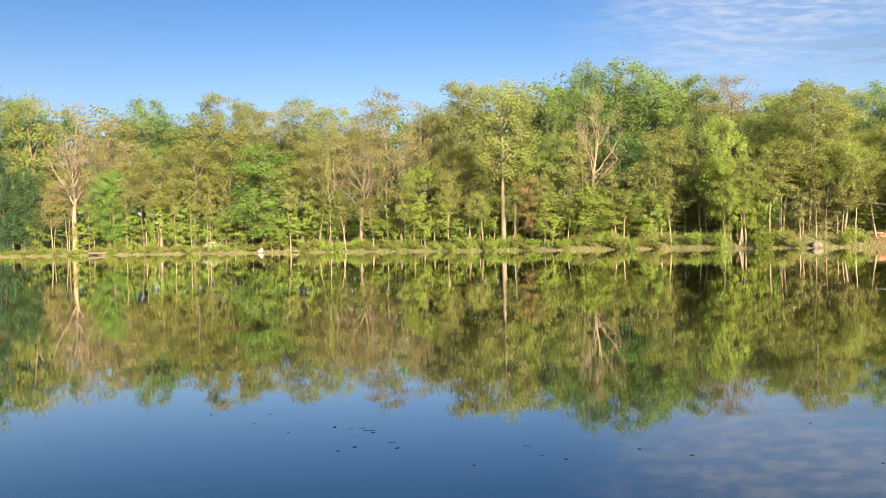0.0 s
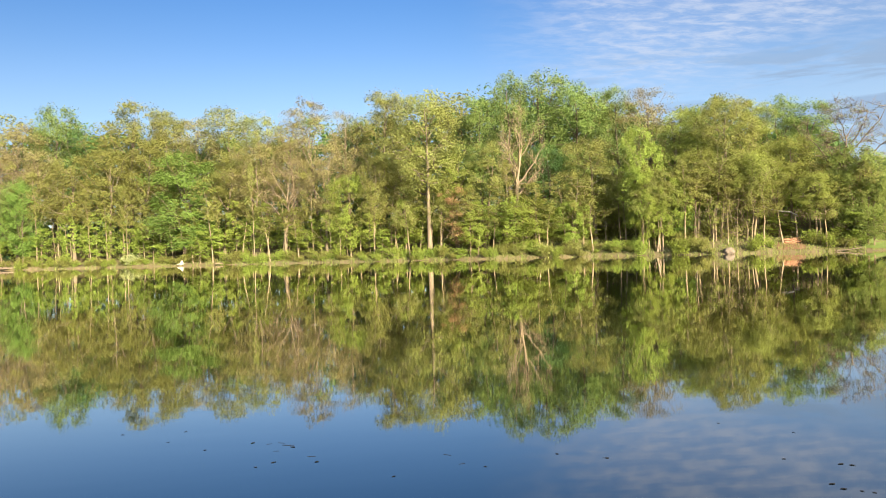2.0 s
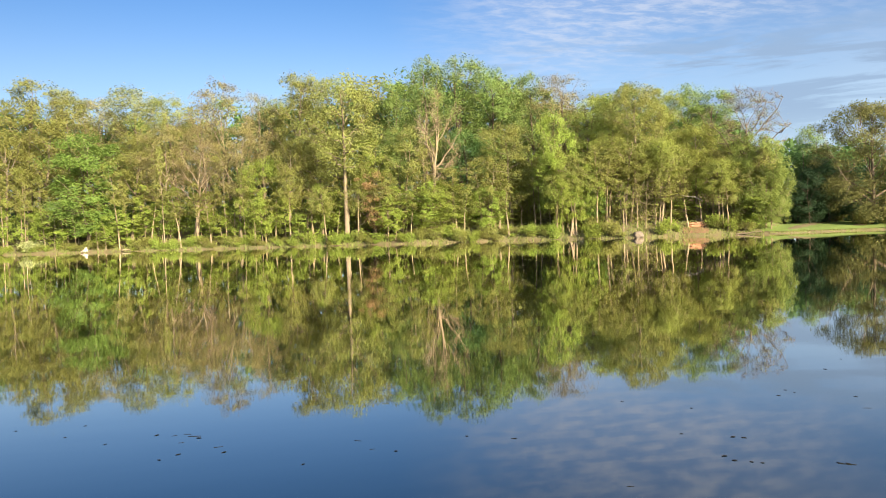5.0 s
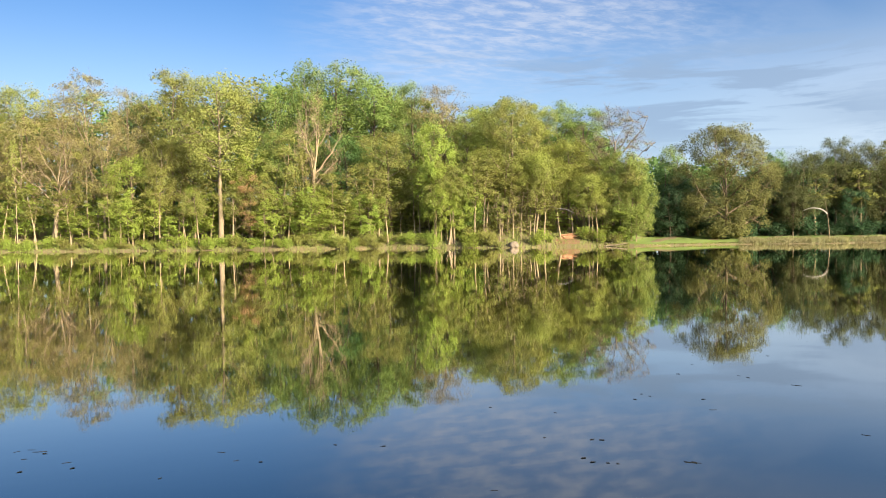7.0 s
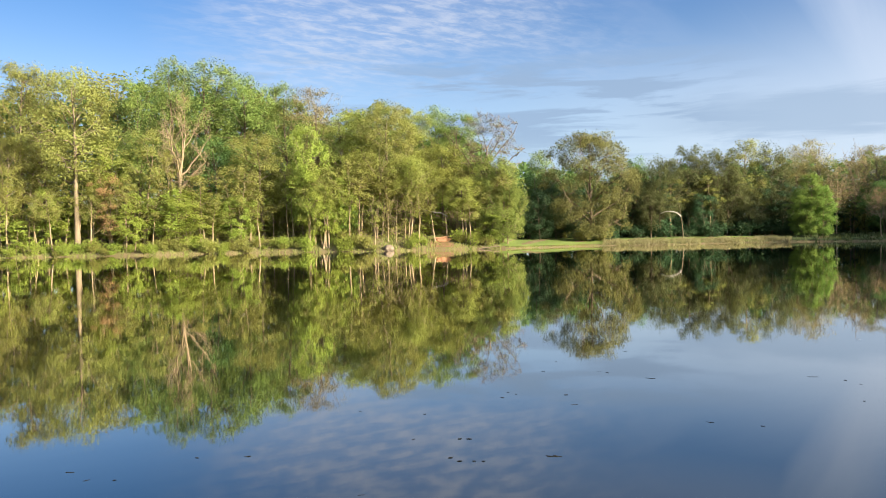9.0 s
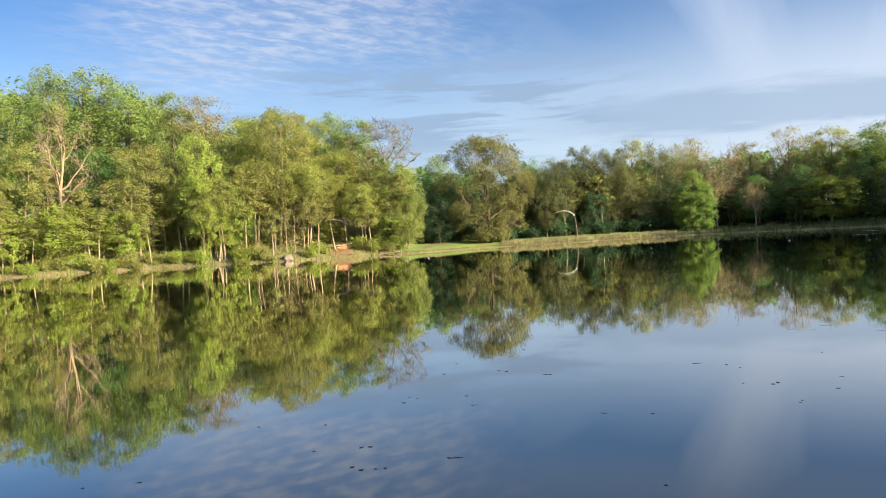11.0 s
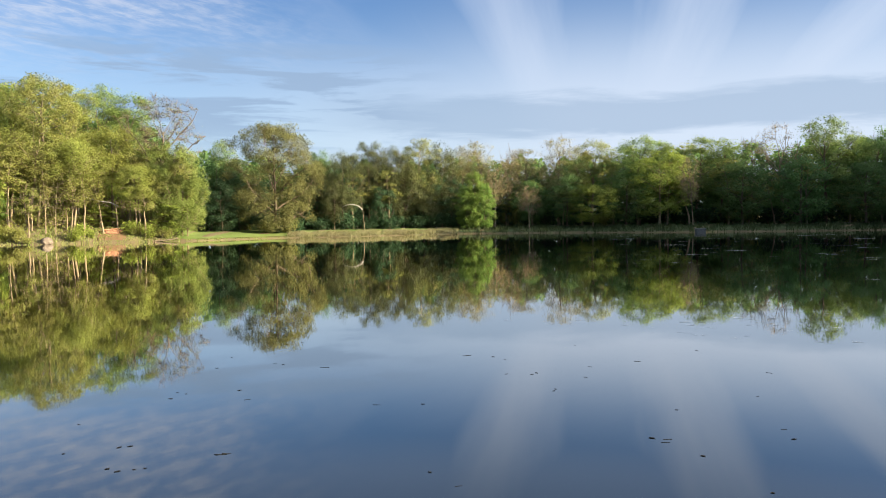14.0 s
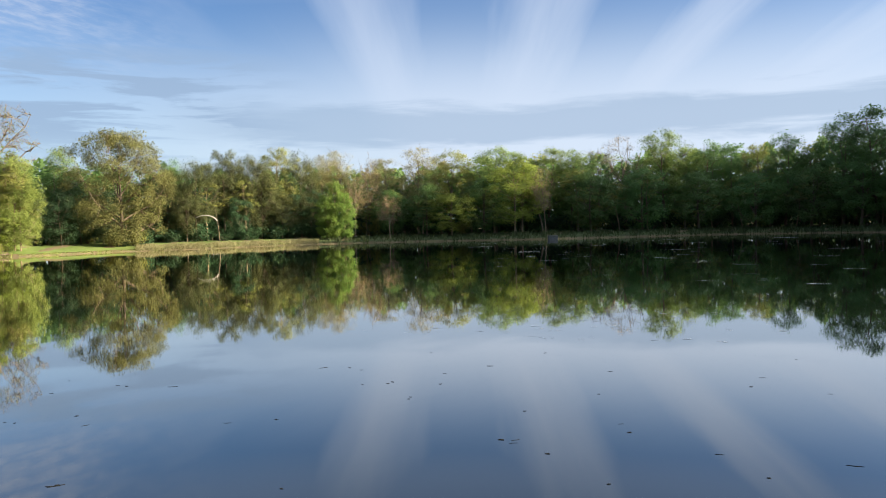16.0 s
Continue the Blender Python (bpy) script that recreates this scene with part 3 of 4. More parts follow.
def plant(kind, a, d, top, spread, turn=None):
    """A tree at a bearing and distance, whose tip stands at the height top, and whose crown is spread metres wide."""
    x, y, z = spot(a, d)
    if "low_" + kind in STYLE and top - z < 0.66 * STYLE[kind][0]:
        kind = "low_" + kind
    k = used[kind]
    used[kind] += 1
    proto = PROTO[kind][k % len(PROTO[kind])]
    sz, sx = 1.035 * (top - z) / STYLE[kind][0], max(1.25 * spread / STYLE[kind][1], 0.5)
    lean = 4.0 if kind in ("pole", "sapling", "rust", "stem") else 1.2
    m = pose(x, y, z, place_rng.normal(0, lean), place_rng.normal(0, lean), place_rng.uniform(0, 360) if turn is None else turn) @ Matrix.Diagonal((sx, sx, sz, 1))
    if k < len(PROTO[kind]):
        proto.matrix_basis = m
        return proto
    return copy_thing_scaled(proto, m)


def copy_thing_scaled(ob, m):
    keep = ob.matrix_basis.copy()
    ob.matrix_basis = Matrix.Identity(4)
    made = copy_thing(ob, m)
    ob.matrix_basis = keep
    return made


# the wooded bank, the point, and the far side
plant("shore", -35.4, 85.7, 7.1, 4.1)
plant("shore", -33.9, 87.9, 9.5, 4.6)
plant("dark", 29.6, 150.9, 25.3, 12.8)
plant("olive", 28.1, 144.9, 26.3, 10.5)
plant("bare", 26.1, 144.4, 25.5, 6.8)
plant("brown", 24.2, 138.9, 22.5, 10.4)
plant("green", 21.6, 140.0, 26.3, 8.8)
plant("dark", 19.6, 138.3, 22.9, 7.8)
plant("olive", 16.8, 129.8, 25.4, 10.2)
plant("olive", 14.4, 123.9, 22.7, 8.1)
plant("brown", 12.2, 122.6, 22.0, 7.2)
plant("olive", 9.9, 117.7, 22.9, 9.6)
plant("olive", 7.4, 112.6, 20.8, 6.7)
plant("brown", 5.5, 110.3, 19.6, 6.6)
plant("tall", 3.7, 107.3, 22.6, 6.1)
plant("brown", 1.5, 105.8, 20.2, 5.6)
plant("olive", -1.2, 103.3, 22.4, 8.1)
plant("oak", -4.6, 92.6, 20.4, 9.0)
plant("green", -8.1, 100.3, 20.6, 6.7)
plant("green", -10.7, 99.3, 23.3, 5.5)
plant("green", -13.3, 101.0, 23.8, 8.5)
plant("green", -16.1, 99.6, 21.7, 6.8)
plant("green", -19.0, 97.6, 20.6, 5.2)
plant("brown", -21.2, 95.4, 20.0, 6.4)
plant("spring", -22.9, 94.5, 16.3, 4.6)
plant("spring", -24.4, 95.8, 17.2, 4.9)
plant("oak", -26.3, 89.1, 17.2, 6.6)
plant("spring", -28.3, 93.9, 16.8, 5.3)
plant("green", -29.8, 97.4, 17.7, 5.4)
plant("bare", 26.0, 134.7, 19.3, 9.1)
plant("bare", 24.8, 136.0, 17.7, 8.3)
plant("dark", 29.1, 139.2, 14.1, 6.4)
plant("brown", 27.4, 136.1, 11.2, 5.4)
plant("green", 23.9, 131.4, 13.6, 5.4)
plant("brown", 22.5, 131.7, 17.8, 7.8)
plant("oak", 20.5, 124.9, 16.5, 7.9)
plant("olive", 18.3, 123.1, 17.2, 7.9)
plant("olive", 15.9, 121.3, 18.3, 8.7)
plant("maple", 13.3, 112.4, 15.9, 9.7)
plant("olive", 10.6, 111.6, 15.2, 6.6)
plant("brown", 8.3, 109.7, 16.1, 7.3)
plant("bare", 6.3, 103.6, 13.4, 6.2)
plant("brown", 3.2, 101.2, 15.5, 6.1)
plant("lime", 1.4, 98.3, 11.2, 5.3)
plant("olive", -0.4, 96.4, 13.2, 4.1)
plant("olive", -2.8, 98.2, 13.8, 5.9)
plant("lime", -6.7, 94.3, 12.6, 5.6)
plant("rust", -6.7, 91.3, 8.5, 3.4)
plant("green", -8.7, 93.9, 14.0, 4.2)
plant("bare", -11.3, 92.2, 17.8, 6.1)
plant("dark", -13.7, 94.9, 13.7, 6.2)
plant("lime", -11.7, 88.9, 7.2, 6.6)
plant("oak", -17.1, 90.5, 13.9, 6.5)
plant("lime", -19.1, 91.5, 8.9, 3.9)
plant("lime", -20.6, 86.9, 13.8, 5.2)
plant("lime", -22.5, 86.2, 9.0, 4.2)
plant("spring", -24.5, 88.7, 11.3, 4.5)
plant("spring", -28.1, 86.8, 10.4, 4.6)
plant("spring", -29.6, 89.4, 10.8, 4.7)
plant("green", -31.4, 95.7, 16.5, 6.1)
plant("budding", -33.7, 89.0, 15.5, 7.6)
plant("spring", -30.5, 88.6, 12.0, 5.3)
plant("spring", -32.0, 85.8, 7.8, 4.5)
plant("shore", -34.6, 86.7, 10.4, 6.1)
plant("olive", -34.5, 87.8, 8.5, 4.5)
plant("green", -37.7, 125.7, 14.5, 4.6)
# recess behind the point: dark leaf colours stand for its shade
plant("deep_dark", -37.0, 101.0, 10.1, 5.9)
plant("dark", -39.0, 105.3, 9.8, 5.4)
plant("evergreen", -38.2, 99.3, 8.1, 4.3)
plant("evergreen", -39.8, 102.4, 8.2, 4.4)
plant("deep_dark", -40.4, 109.2, 11.0, 5.5)
plant("deep_dark", -38.1, 104.1, 10.8, 4.9)
plant("spit", -41.6, 94.7, 13.6, 9.2)
plant("dark", -45.0, 113.7, 12.1, 4.8)
plant("edge", -44.6, 103.5, 10.3, 5.1)
plant("edge", -46.5, 101.3, 10.8, 4.7)
plant("edge", -48.5, 105.1, 12.4, 5.7)
plant("edge", -50.3, 106.0, 11.6, 5.4)
plant("olive", -52.1, 110.0, 13.2, 6.4)
plant("edge", -54.0, 110.9, 12.6, 5.3)
plant("evergreen", -47.6, 106.1, 6.6, 5.3)
plant("evergreen", -51.2, 109.0, 7.4, 6.4)
plant("brown", -55.6, 114.7, 12.6, 5.1)
plant("brown", -57.2, 114.9, 13.1, 6.0)
plant("bare", -59.0, 113.2, 11.7, 4.2)
plant("brown", -60.5, 115.5, 12.3, 5.2)
plant("brown", -62.8, 114.0, 13.5, 6.4)
plant("olive", -65.2, 113.5, 13.0, 6.4)
plant("green", -68.6, 112.8, 13.3, 6.8)
plant("green", -70.5, 112.4, 12.2, 5.9)
plant("green", -72.6, 113.0, 12.7, 6.7)
plant("green", -74.3, 114.1, 12.4, 5.9)
plant("bare", -76.3, 117.4, 13.1, 4.3)
plant("bare", -78.2, 118.8, 14.5, 6.1)
plant("green", -80.9, 119.1, 15.2, 7.3)
plant("green", -82.4, 122.0, 13.1, 5.2)
plant("dark", -84.0, 124.0, 14.0, 6.1)
plant("dark", -85.6, 122.9, 13.1, 5.2)
plant("olive", -87.2, 123.7, 13.1, 6.0)
plant("dark", -89.0, 121.5, 14.1, 6.2)
plant("dark", -90.6, 122.3, 12.1, 5.8)
plant("dark", -92.5, 120.0, 15.4, 7.9)
plant("dark", -94.5, 118.7, 16.8, 8.5)
plant("cone", -56.5, 104.8, 8.1, 3.4)
plant("cone", -55.9, 105.2, 6.3, 3.1)
plant("cone", -57.2, 104.7, 6.6, 2.8)
plant("bare", -58.0, 107.1, 8.9, 3.2)
plant("bare", -60.6, 105.5, 6.2, 3.6)
plant("lime", -65.3, 105.4, 6.4, 6.3)
plant("lime", -70.1, 106.5, 10.5, 8.0)
plant("dark", -67.7, 107.0, 8.3, 6.4)
plant("dark", -63.4, 107.9, 7.7, 5.7)
plant("bare", -72.4, 104.1, 9.6, 2.8)
plant("dark", -75.7, 109.1, 8.8, 7.2)
plant("dark", -79.4, 111.6, 9.4, 7.3)
plant("dark", -83.3, 115.1, 8.5, 7.4)
plant("dark", -87.1, 115.7, 8.2, 7.2)
plant("dark", -90.6, 115.3, 8.6, 7.8)
plant("dark", -93.6, 114.9, 9.7, 7.5)
plant("dark", -60.8, 109.5, 7.1, 4.9)
# behind the reeds, most leaf colours here carry the wood's shade
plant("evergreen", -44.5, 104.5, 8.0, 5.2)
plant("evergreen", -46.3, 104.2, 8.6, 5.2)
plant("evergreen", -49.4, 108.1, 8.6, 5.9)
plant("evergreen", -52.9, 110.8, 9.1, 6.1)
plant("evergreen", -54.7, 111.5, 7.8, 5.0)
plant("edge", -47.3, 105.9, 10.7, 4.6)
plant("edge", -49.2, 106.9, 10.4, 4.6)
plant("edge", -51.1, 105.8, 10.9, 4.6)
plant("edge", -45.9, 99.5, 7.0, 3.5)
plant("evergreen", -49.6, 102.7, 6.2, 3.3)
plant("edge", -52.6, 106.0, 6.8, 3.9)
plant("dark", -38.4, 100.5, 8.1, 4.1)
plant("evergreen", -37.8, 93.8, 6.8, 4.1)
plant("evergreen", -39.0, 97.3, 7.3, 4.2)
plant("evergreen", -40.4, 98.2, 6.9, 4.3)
plant("dark", -38.5, 102.7, 9.1, 4.5)
plant("lime", -20.9, 86.0, 9.5, 3.6)
plant("lime", -15.4, 88.6, 6.4, 3.8)
plant("lime", -21.9, 85.6, 7.6, 3.4)
plant("cone", -23.0, 86.4, 6.8, 3.0)
plant("stem", -21.5, 85.0, 9.2, 3.8)
plant("stem", -21.9, 85.0, 7.9, 3.2)
plant("stem", -24.3, 86.8, 10.0, 3.9)
plant("stem", -25.4, 85.8, 11.6, 4.8)
plant("stem", -25.9, 86.1, 9.2, 3.9)
plant("stem", -28.0, 85.3, 9.8, 3.8)
plant("stem", -28.3, 87.9, 10.6, 4.0)
plant("stem", -29.9, 85.3, 7.2, 2.9)
plant("stem", -31.6, 88.7, 9.3, 4.0)
plant("stem", -32.6, 84.6, 5.8, 2.9)
plant("stem", -27.2, 91.5, 8.3, 3.4)
plant("stem", -29.1, 93.2, 9.1, 3.5)
plant("stem", -23.4, 91.3, 8.3, 3.4)
plant("stem", -26.3, 94.1, 7.8, 2.8)
plant("stem", -0.4, 94.6, 9.6, 3.1)
plant("stem", -8.8, 91.8, 13.7, 5.2)
plant("stem", -3.1, 92.9, 7.3, 3.1)
plant("stem", -5.4, 91.2, 7.4, 3.0)
plant("stem", -7.7, 90.1, 7.9, 3.0)
plant("stem", -20.5, 85.6, 7.3, 2.7)
plant("stem", -21.7, 85.0, 9.1, 3.1)

# left end: leaf colour darkened in place of shade, save the maple
plant("evergreen", 30.2, 139.6, 15.5, 7.0)
plant("evergreen", 28.6, 138.0, 12.5, 6.5)
plant("evergreen", 31.4, 140.5, 18.0, 7.5)
plant("evergreen", 27.2, 139.5, 10.5, 6.0)
plant("evergreen", 24.6, 135.5, 9.0, 5.0)
plant("maple", 23.6, 129.5, 12.5, 5.0)
plant("evergreen", 32.8, 141.5, 19.5, 8.0)

# deeper woods behind the first rows
def skyline(a):
    """Rise of the tree tops over the horizon, as a slope, by bearing."""
    return np.interp(a, [-97, -90, -75, -60, -40, -35, -32, -26, -22, -18, -10, 0, 5, 10, 20, 25, 31], [0.115, 0.10, 0.095, 0.09, 0.085, 0.10, 0.14, 0.17, 0.165, 0.20, 0.215, 0.185, 0.165, 0.165, 0.17, 0.165, 0.19])


for a in np.arange(36, -34, -1.7):
    b = a + place_rng.uniform(-0.6, 0.6)
    d = shore(b) + place_rng.uniform(15, 34)
    kind = ("deep_olive", "deep_green", "deep_olive", "deep_dark")[place_rng.integers(4)]
    plant(kind, b, d, 2.0 + d * (skyline(b) - place_rng.uniform(0.004, 0.028)), place_rng.uniform(8, 11))
for a in np.arange(-36, -108, -2.1):
    b = a + place_rng.uniform(-0.7, 0.7)
    d = shore(b) + place_rng.uniform(18, 36)
    kind = ("deep_dark", "deep_olive", "deep_dark", "deep_green")[place_rng.integers(4)]
    plant(kind, b, d, 2.0 + d * (skyline(b) - place_rng.uniform(0.003, 0.018)), place_rng.uniform(8, 11))
# unseen woods that close the pond sunwards and behind the viewer, and cast shade
for a in np.arange(-99.5, -150, -1.5):
    b = a + place_rng.uniform(-0.5, 0.5)
    d = np.interp(-b, [99, 115, 150], [104, 88, 70]) + place_rng.uniform(-6, 14)
    plant("deep_dark", b, d, place_rng.uniform(22, 26), 12)



# unseen tall trees towards the sun, placed and sized to shade the dam
for a, d, top in ((-99.3, 113, 25.5), (-100.6, 117, 26.5), (-101.5, 108, 25), (-102.6, 121, 27.5), (-104.0, 115, 27)):
    plant("deep_dark", a, d, top, 11)
for a in np.arange(-102.5, -118, -1.3):
    b = a + place_rng.uniform(-0.4, 0.4)
    plant("deep_dark", b, place_rng.uniform(129, 146), place_rng.uniform(29, 31.5), 14)


def far_woods(first, last, near, deep, z_low, z_high, n, size, seed, tone="dark", name="far_woods", label="deep green foliage far inside the woods", under=None):
    """The mass of foliage far inside the woods, seen only through the gaps."""
    rng = np.random.default_rng(seed)
    a = rng.uniform(min(first, last), max(first, last), n)
    o = rng.uniform(near, deep, n)
    d = shore(a) + o
    z = ground_z(a, o) + z_low + (z_high - z_low) * rng.uniform(0, 1, n) ** 0.8 * (0.8 + 0.2 * np.sin(a * 3.1) * np.sin(a * 1.3 + 2))
    if under is not None:
        # up to just below the line of the tree tops
        base = ground_z(a, o)
        z = base + (2.0 + d * (skyline(a) - under - 0.012 * np.sin(a * 2.7) * np.sin(a * 1.1 + 1)) - base) * rng.uniform(0, 1, n) ** 0.85
    b = Buf()
    leaves(b, np.stack([-np.sin(np.radians(a)) * d, np.cos(np.radians(a)) * d, z], -1), size, rng, 0.1)
    tagged(part(name, b, LEAF[tone]), label, "woods", kind="stuff")


far_woods(40, -32, 20, 40, 0.1, 12.0, 34000, 0.92, 31, under=0.032)
far_woods(-31, -112, 17, 36, 0.1, 7.0, 34000, 0.80, 32, under=0.018)
far_woods(-57, -112, 13, 27, 0.0, 8.5, 22000, 0.7, 39)
# shade inside the right wood, painted as dark leaves
far_woods(-37, -100, 11, 18, 0.0, 3.4, 13000, 0.42, 33, "shade_green", "undergrowth", "undergrowth in the wood with shade put into its leaf colour")
far_woods(-11, -34, 11, 24, 0.6, 7.0, 9000, 0.52, 34, "olive", "undergrowth", "sunlit olive undergrowth inside the open wood")
far_woods(-11, -29.5, 3.2, 7.0, 0.05, 1.5, 9000, 0.17, 38, "olive", "undergrowth", "low sunlit brush among the trunks")
far_woods(-19, -35, 18, 26, 0.0, 6.0, 8000, 0.6, 36, "olive")
far_woods(-11, -33, 6.5, 12, 0.1, 4.5, 12000, 0.25, 37, "lime", "undergrowth", "light yellow-green saplings and brush in the open wood")
far_woods(31, -12, 5, 14, 0.3, 5.0, 9000, 0.42, 35, "green", "undergrowth", "sunlit green undergrowth among the trunks")
# saplings and thin stems under the trees
for a in np.arange(31, -35.5, -0.7):
    b = a + place_rng.uniform(-0.3, 0.3)
    d = shore(b) + place_rng.uniform(0.9, 6.5)
    open_wood = -30 < b < -12.5
    if -33 < b < -22.5 and place_rng.random() < 0.75:
        continue
    if place_rng.random() < (0.4 if open_wood else 0.68):
        plant("sapling", b, d, place_rng.uniform(3.2, 7.2) * d / 95 + 0.6, place_rng.uniform(2.6, 4.6))
    else:
        plant("pole", b, d, place_rng.uniform(6, 11) * d / 95, place_rng.uniform(2.2, 3.6))
# thin twiggy understory in the open wood
for a in np.arange(-6, -30, -0.75):
    b = a + place_rng.uniform(-0.35, 0.35)
    d = shore(b) + place_rng.uniform(2.0, 8.0)
    plant("twiggy", b, d, place_rng.uniform(4.5, 8.0), place_rng.uniform(3.0, 4.6))
# slim pale stems at the front of the wood
for a in np.arange(30.5, -34, -1.1):
    b = a + place_rng.uniform(-0.4, 0.4)
    if -31.6 < b < -29.4:
        continue
    d = shore(b) + place_rng.uniform(0.7, 3.5)
    plant("pole", b, d, place_rng.uniform(6, 12.5) * d / 95, place_rng.uniform(2.0, 3.4))
for a in np.arange(-42, -96, -1.9):
    b = a + place_rng.uniform(-0.6, 0.6)
    d = shore(b) + place_rng.uniform(8, 13)
    plant("pole", b, d, place_rng.uniform(5, 10), place_rng.uniform(3, 4.5))


# a tree that was grown but has no place is taken away again
for kind in PROTO:
    for tree in PROTO[kind][used[kind]:]:
        for piece in list(tree.children) + [tree]:
            bpy.data.objects.remove(piece)


# ---- shrubs ----
def shrub(seed, tone, label, stems=9, n_leaves=820, leaf=0.175):
    rng = np.random.default_rng(seed)
    root = tagged(new("shrub"), label, "shrub")
    tips = []
    for k in range(stems):
        turn, lean = rng.uniform(0, 6.28), rng.uniform(0.1, 0.9)
        d = np.array([math.cos(turn) * lean, math.sin(turn) * lean, 1.0])
        ln = rng.uniform(0.9, 1.6)
        p = np.array([d * ln * s + np.array([0, 0, -0.25 * lean * s * s]) for s in (-0.08, 0.35, 0.7, 1.0)])
        b = Buf()
        tube(b, p, [0.035, 0.028, 0.018, 0.008], 4, caps=False)
        part("stem", b, BARK, root)
        tips += [p[1], p[2], p[3], p[3] + rng.normal(0, 0.25, 3)]
    tips = np.array(tips)
    c = tips[rng.integers(0, len(tips), n_leaves)] + rng.normal(0, 0.24, (n_leaves, 3))
    c[:, 2] = np.abs(c[:, 2]) + 0.03
    b = Buf()
    leaves(b, c, leaf, rng)
    part("foliage", b, LEAF[tone], root)
    return root


# the last of these shrubs has shade in its leaf colour
SHRUBS = [shrub(900, "lime", "low yellow-green shrub on the bank"), shrub(901, "olive", "low olive shrub at the water's edge"),
          shrub(902, "lime", "leafy light-green shrub on the bank"), shrub(903, "shade_green", "shrub by the trees with shade put into its leaf colour")]
BLOOM = shrub(905, "blossom", "shrub covered in cream-white blossom at the water's edge", 11, 1100, 0.2)
shrub_used = [0, 0, 0, 0]


def place_shrub(which, a, d, size, tall=1.0):
    x, y, z = spot(a, d)
    m = pose(x, y, z, 0, 0, place_rng.uniform(0, 360)) @ Matrix.Diagonal((size, size, size * tall, 1))
    if shrub_used[which]:
        return copy_thing_scaled(SHRUBS[which], m)
    shrub_used[which] = 1
    SHRUBS[which].matrix_basis = m
    return SHRUBS[which]


for a in np.concatenate([np.arange(31, -12, -0.4), np.arange(-12, -34.6, -0.33)]):
    b = a + place_rng.uniform(-0.35, 0.35)
    if (-30 < b < -14 and place_rng.random() < 0.35) or -31.6 < b < -29.2 or -27.3 < b < -25.6:
        continue
    place_shrub((0, 1, 0, 1, 2)[place_rng.integers(5)], b, shore(b) + place_rng.uniform(-0.1, 2.2), place_rng.uniform(0.45, 1.1), place_rng.uniform(0.6, 1.0))
# mostly darkened shrubs, painting shade along the foot of the wood
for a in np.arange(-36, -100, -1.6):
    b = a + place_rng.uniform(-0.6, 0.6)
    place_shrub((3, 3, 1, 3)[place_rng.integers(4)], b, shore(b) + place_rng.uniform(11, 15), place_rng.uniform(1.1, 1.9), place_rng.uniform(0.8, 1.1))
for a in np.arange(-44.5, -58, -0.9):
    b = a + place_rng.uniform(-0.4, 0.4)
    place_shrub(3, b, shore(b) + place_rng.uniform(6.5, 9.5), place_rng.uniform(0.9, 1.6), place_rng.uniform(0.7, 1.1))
for k, a in enumerate((-40.9, -41.5, -42.3, -43.0)):
    place_shrub((1, 3, 1, 3)[k], a, float(shore(a)) + 3.6 + 0.3 * k, 1.1 + 0.12 * k, 0.9)
x, y, z = spot(17.0, float(shore(17.0)) + 0.9)
BLOOM.matrix_basis = pose(x, y, z, 0, 0, 40) @ Matrix.Diagonal((1.7, 1.5, 0.95, 1))


# ---- grasses and reeds ----
def blades(name, bearings, offsets, n, tall, mat, label, seed, lean=0.25, broad=0.035):
    """Upright stalks, too many to count, along a strip of the bank."""
    rng = np.random.default_rng(seed)
    tufts = rng.uniform(min(bearings), max(bearings), max(n // 30, 8))
    a = np.clip(tufts[rng.integers(0, len(tufts), n)] + rng.normal(0, 0.10, n), min(bearings), max(bearings))
    o = rng.uniform(offsets[0], offsets[1], n)
    gap = 0.5 + 0.25 * (np.sin(a * 2.3) + np.sin(a * 5.9 + 1.0))
    h = tall * (0.15 + 1.05 * rng.uniform(0, 1, n) ** 1.4) * (0.65 + 0.5 * gap)
    d = shore(a) + o
    p = np.stack([-np.sin(np.radians(a)) * d, np.cos(np.radians(a)) * d, ground_z(a, o) - 0.03], -1)
    turn = rng.uniform(0, 6.28, n)
    side = np.stack([np.cos(turn), np.sin(turn), 0 * turn], -1) * broad
    tip = np.stack([rng.normal(0, lean, n) * h, rng.normal(0, lean, n) * h, h], -1)
    mid = p + tip * 0.55 + np.stack([0 * h, 0 * h, 0.06 * h], -1)
    v = np.stack([p - side, p + side, mid + side * 0.7, mid - side * 0.7, p + tip], 1).reshape(-1, 3)
    k = np.arange(n)[:, None] * 5
    buf = Buf()
    buf.add(v, k + np.array([[0, 1, 2, 3]]))
    buf.f.append((k + np.array([[3, 2, 4]])).astype(np.int32))
    return tagged(part(name, buf, mat), label, "grass", kind="stuff")


blades("reeds", (-42.5, -55.2), (0.1, 3.0), 15000, 0.46, STRAW, "dry straw-coloured reeds fringing the grass spit", 21, 0.5, 0.024)
blades("bank_brush", (31, -12), (-0.1, 3.2), 10000, 0.4, SEDGE, "green brush and weeds hanging over the water's edge", 26, 0.45, 0.03)
blades("bank_grass", (-10, -35), (-0.1, 5.5), 15000, 0.27, SEDGE, "tufts of grass and weeds along the wooded bank", 22, 0.35)
blades("bank_straw", (-11, -33), (0.2, 7.0), 4500, 0.26, STRAW, "pale dry grass on the sunlit wooded bank", 25, 0.5, 0.022)
blades("spit_grass", (-34, -44), (0.15, 1.2), 2600, 0.13, SEDGE, "short grass edge of the lawn", 23, 0.3)
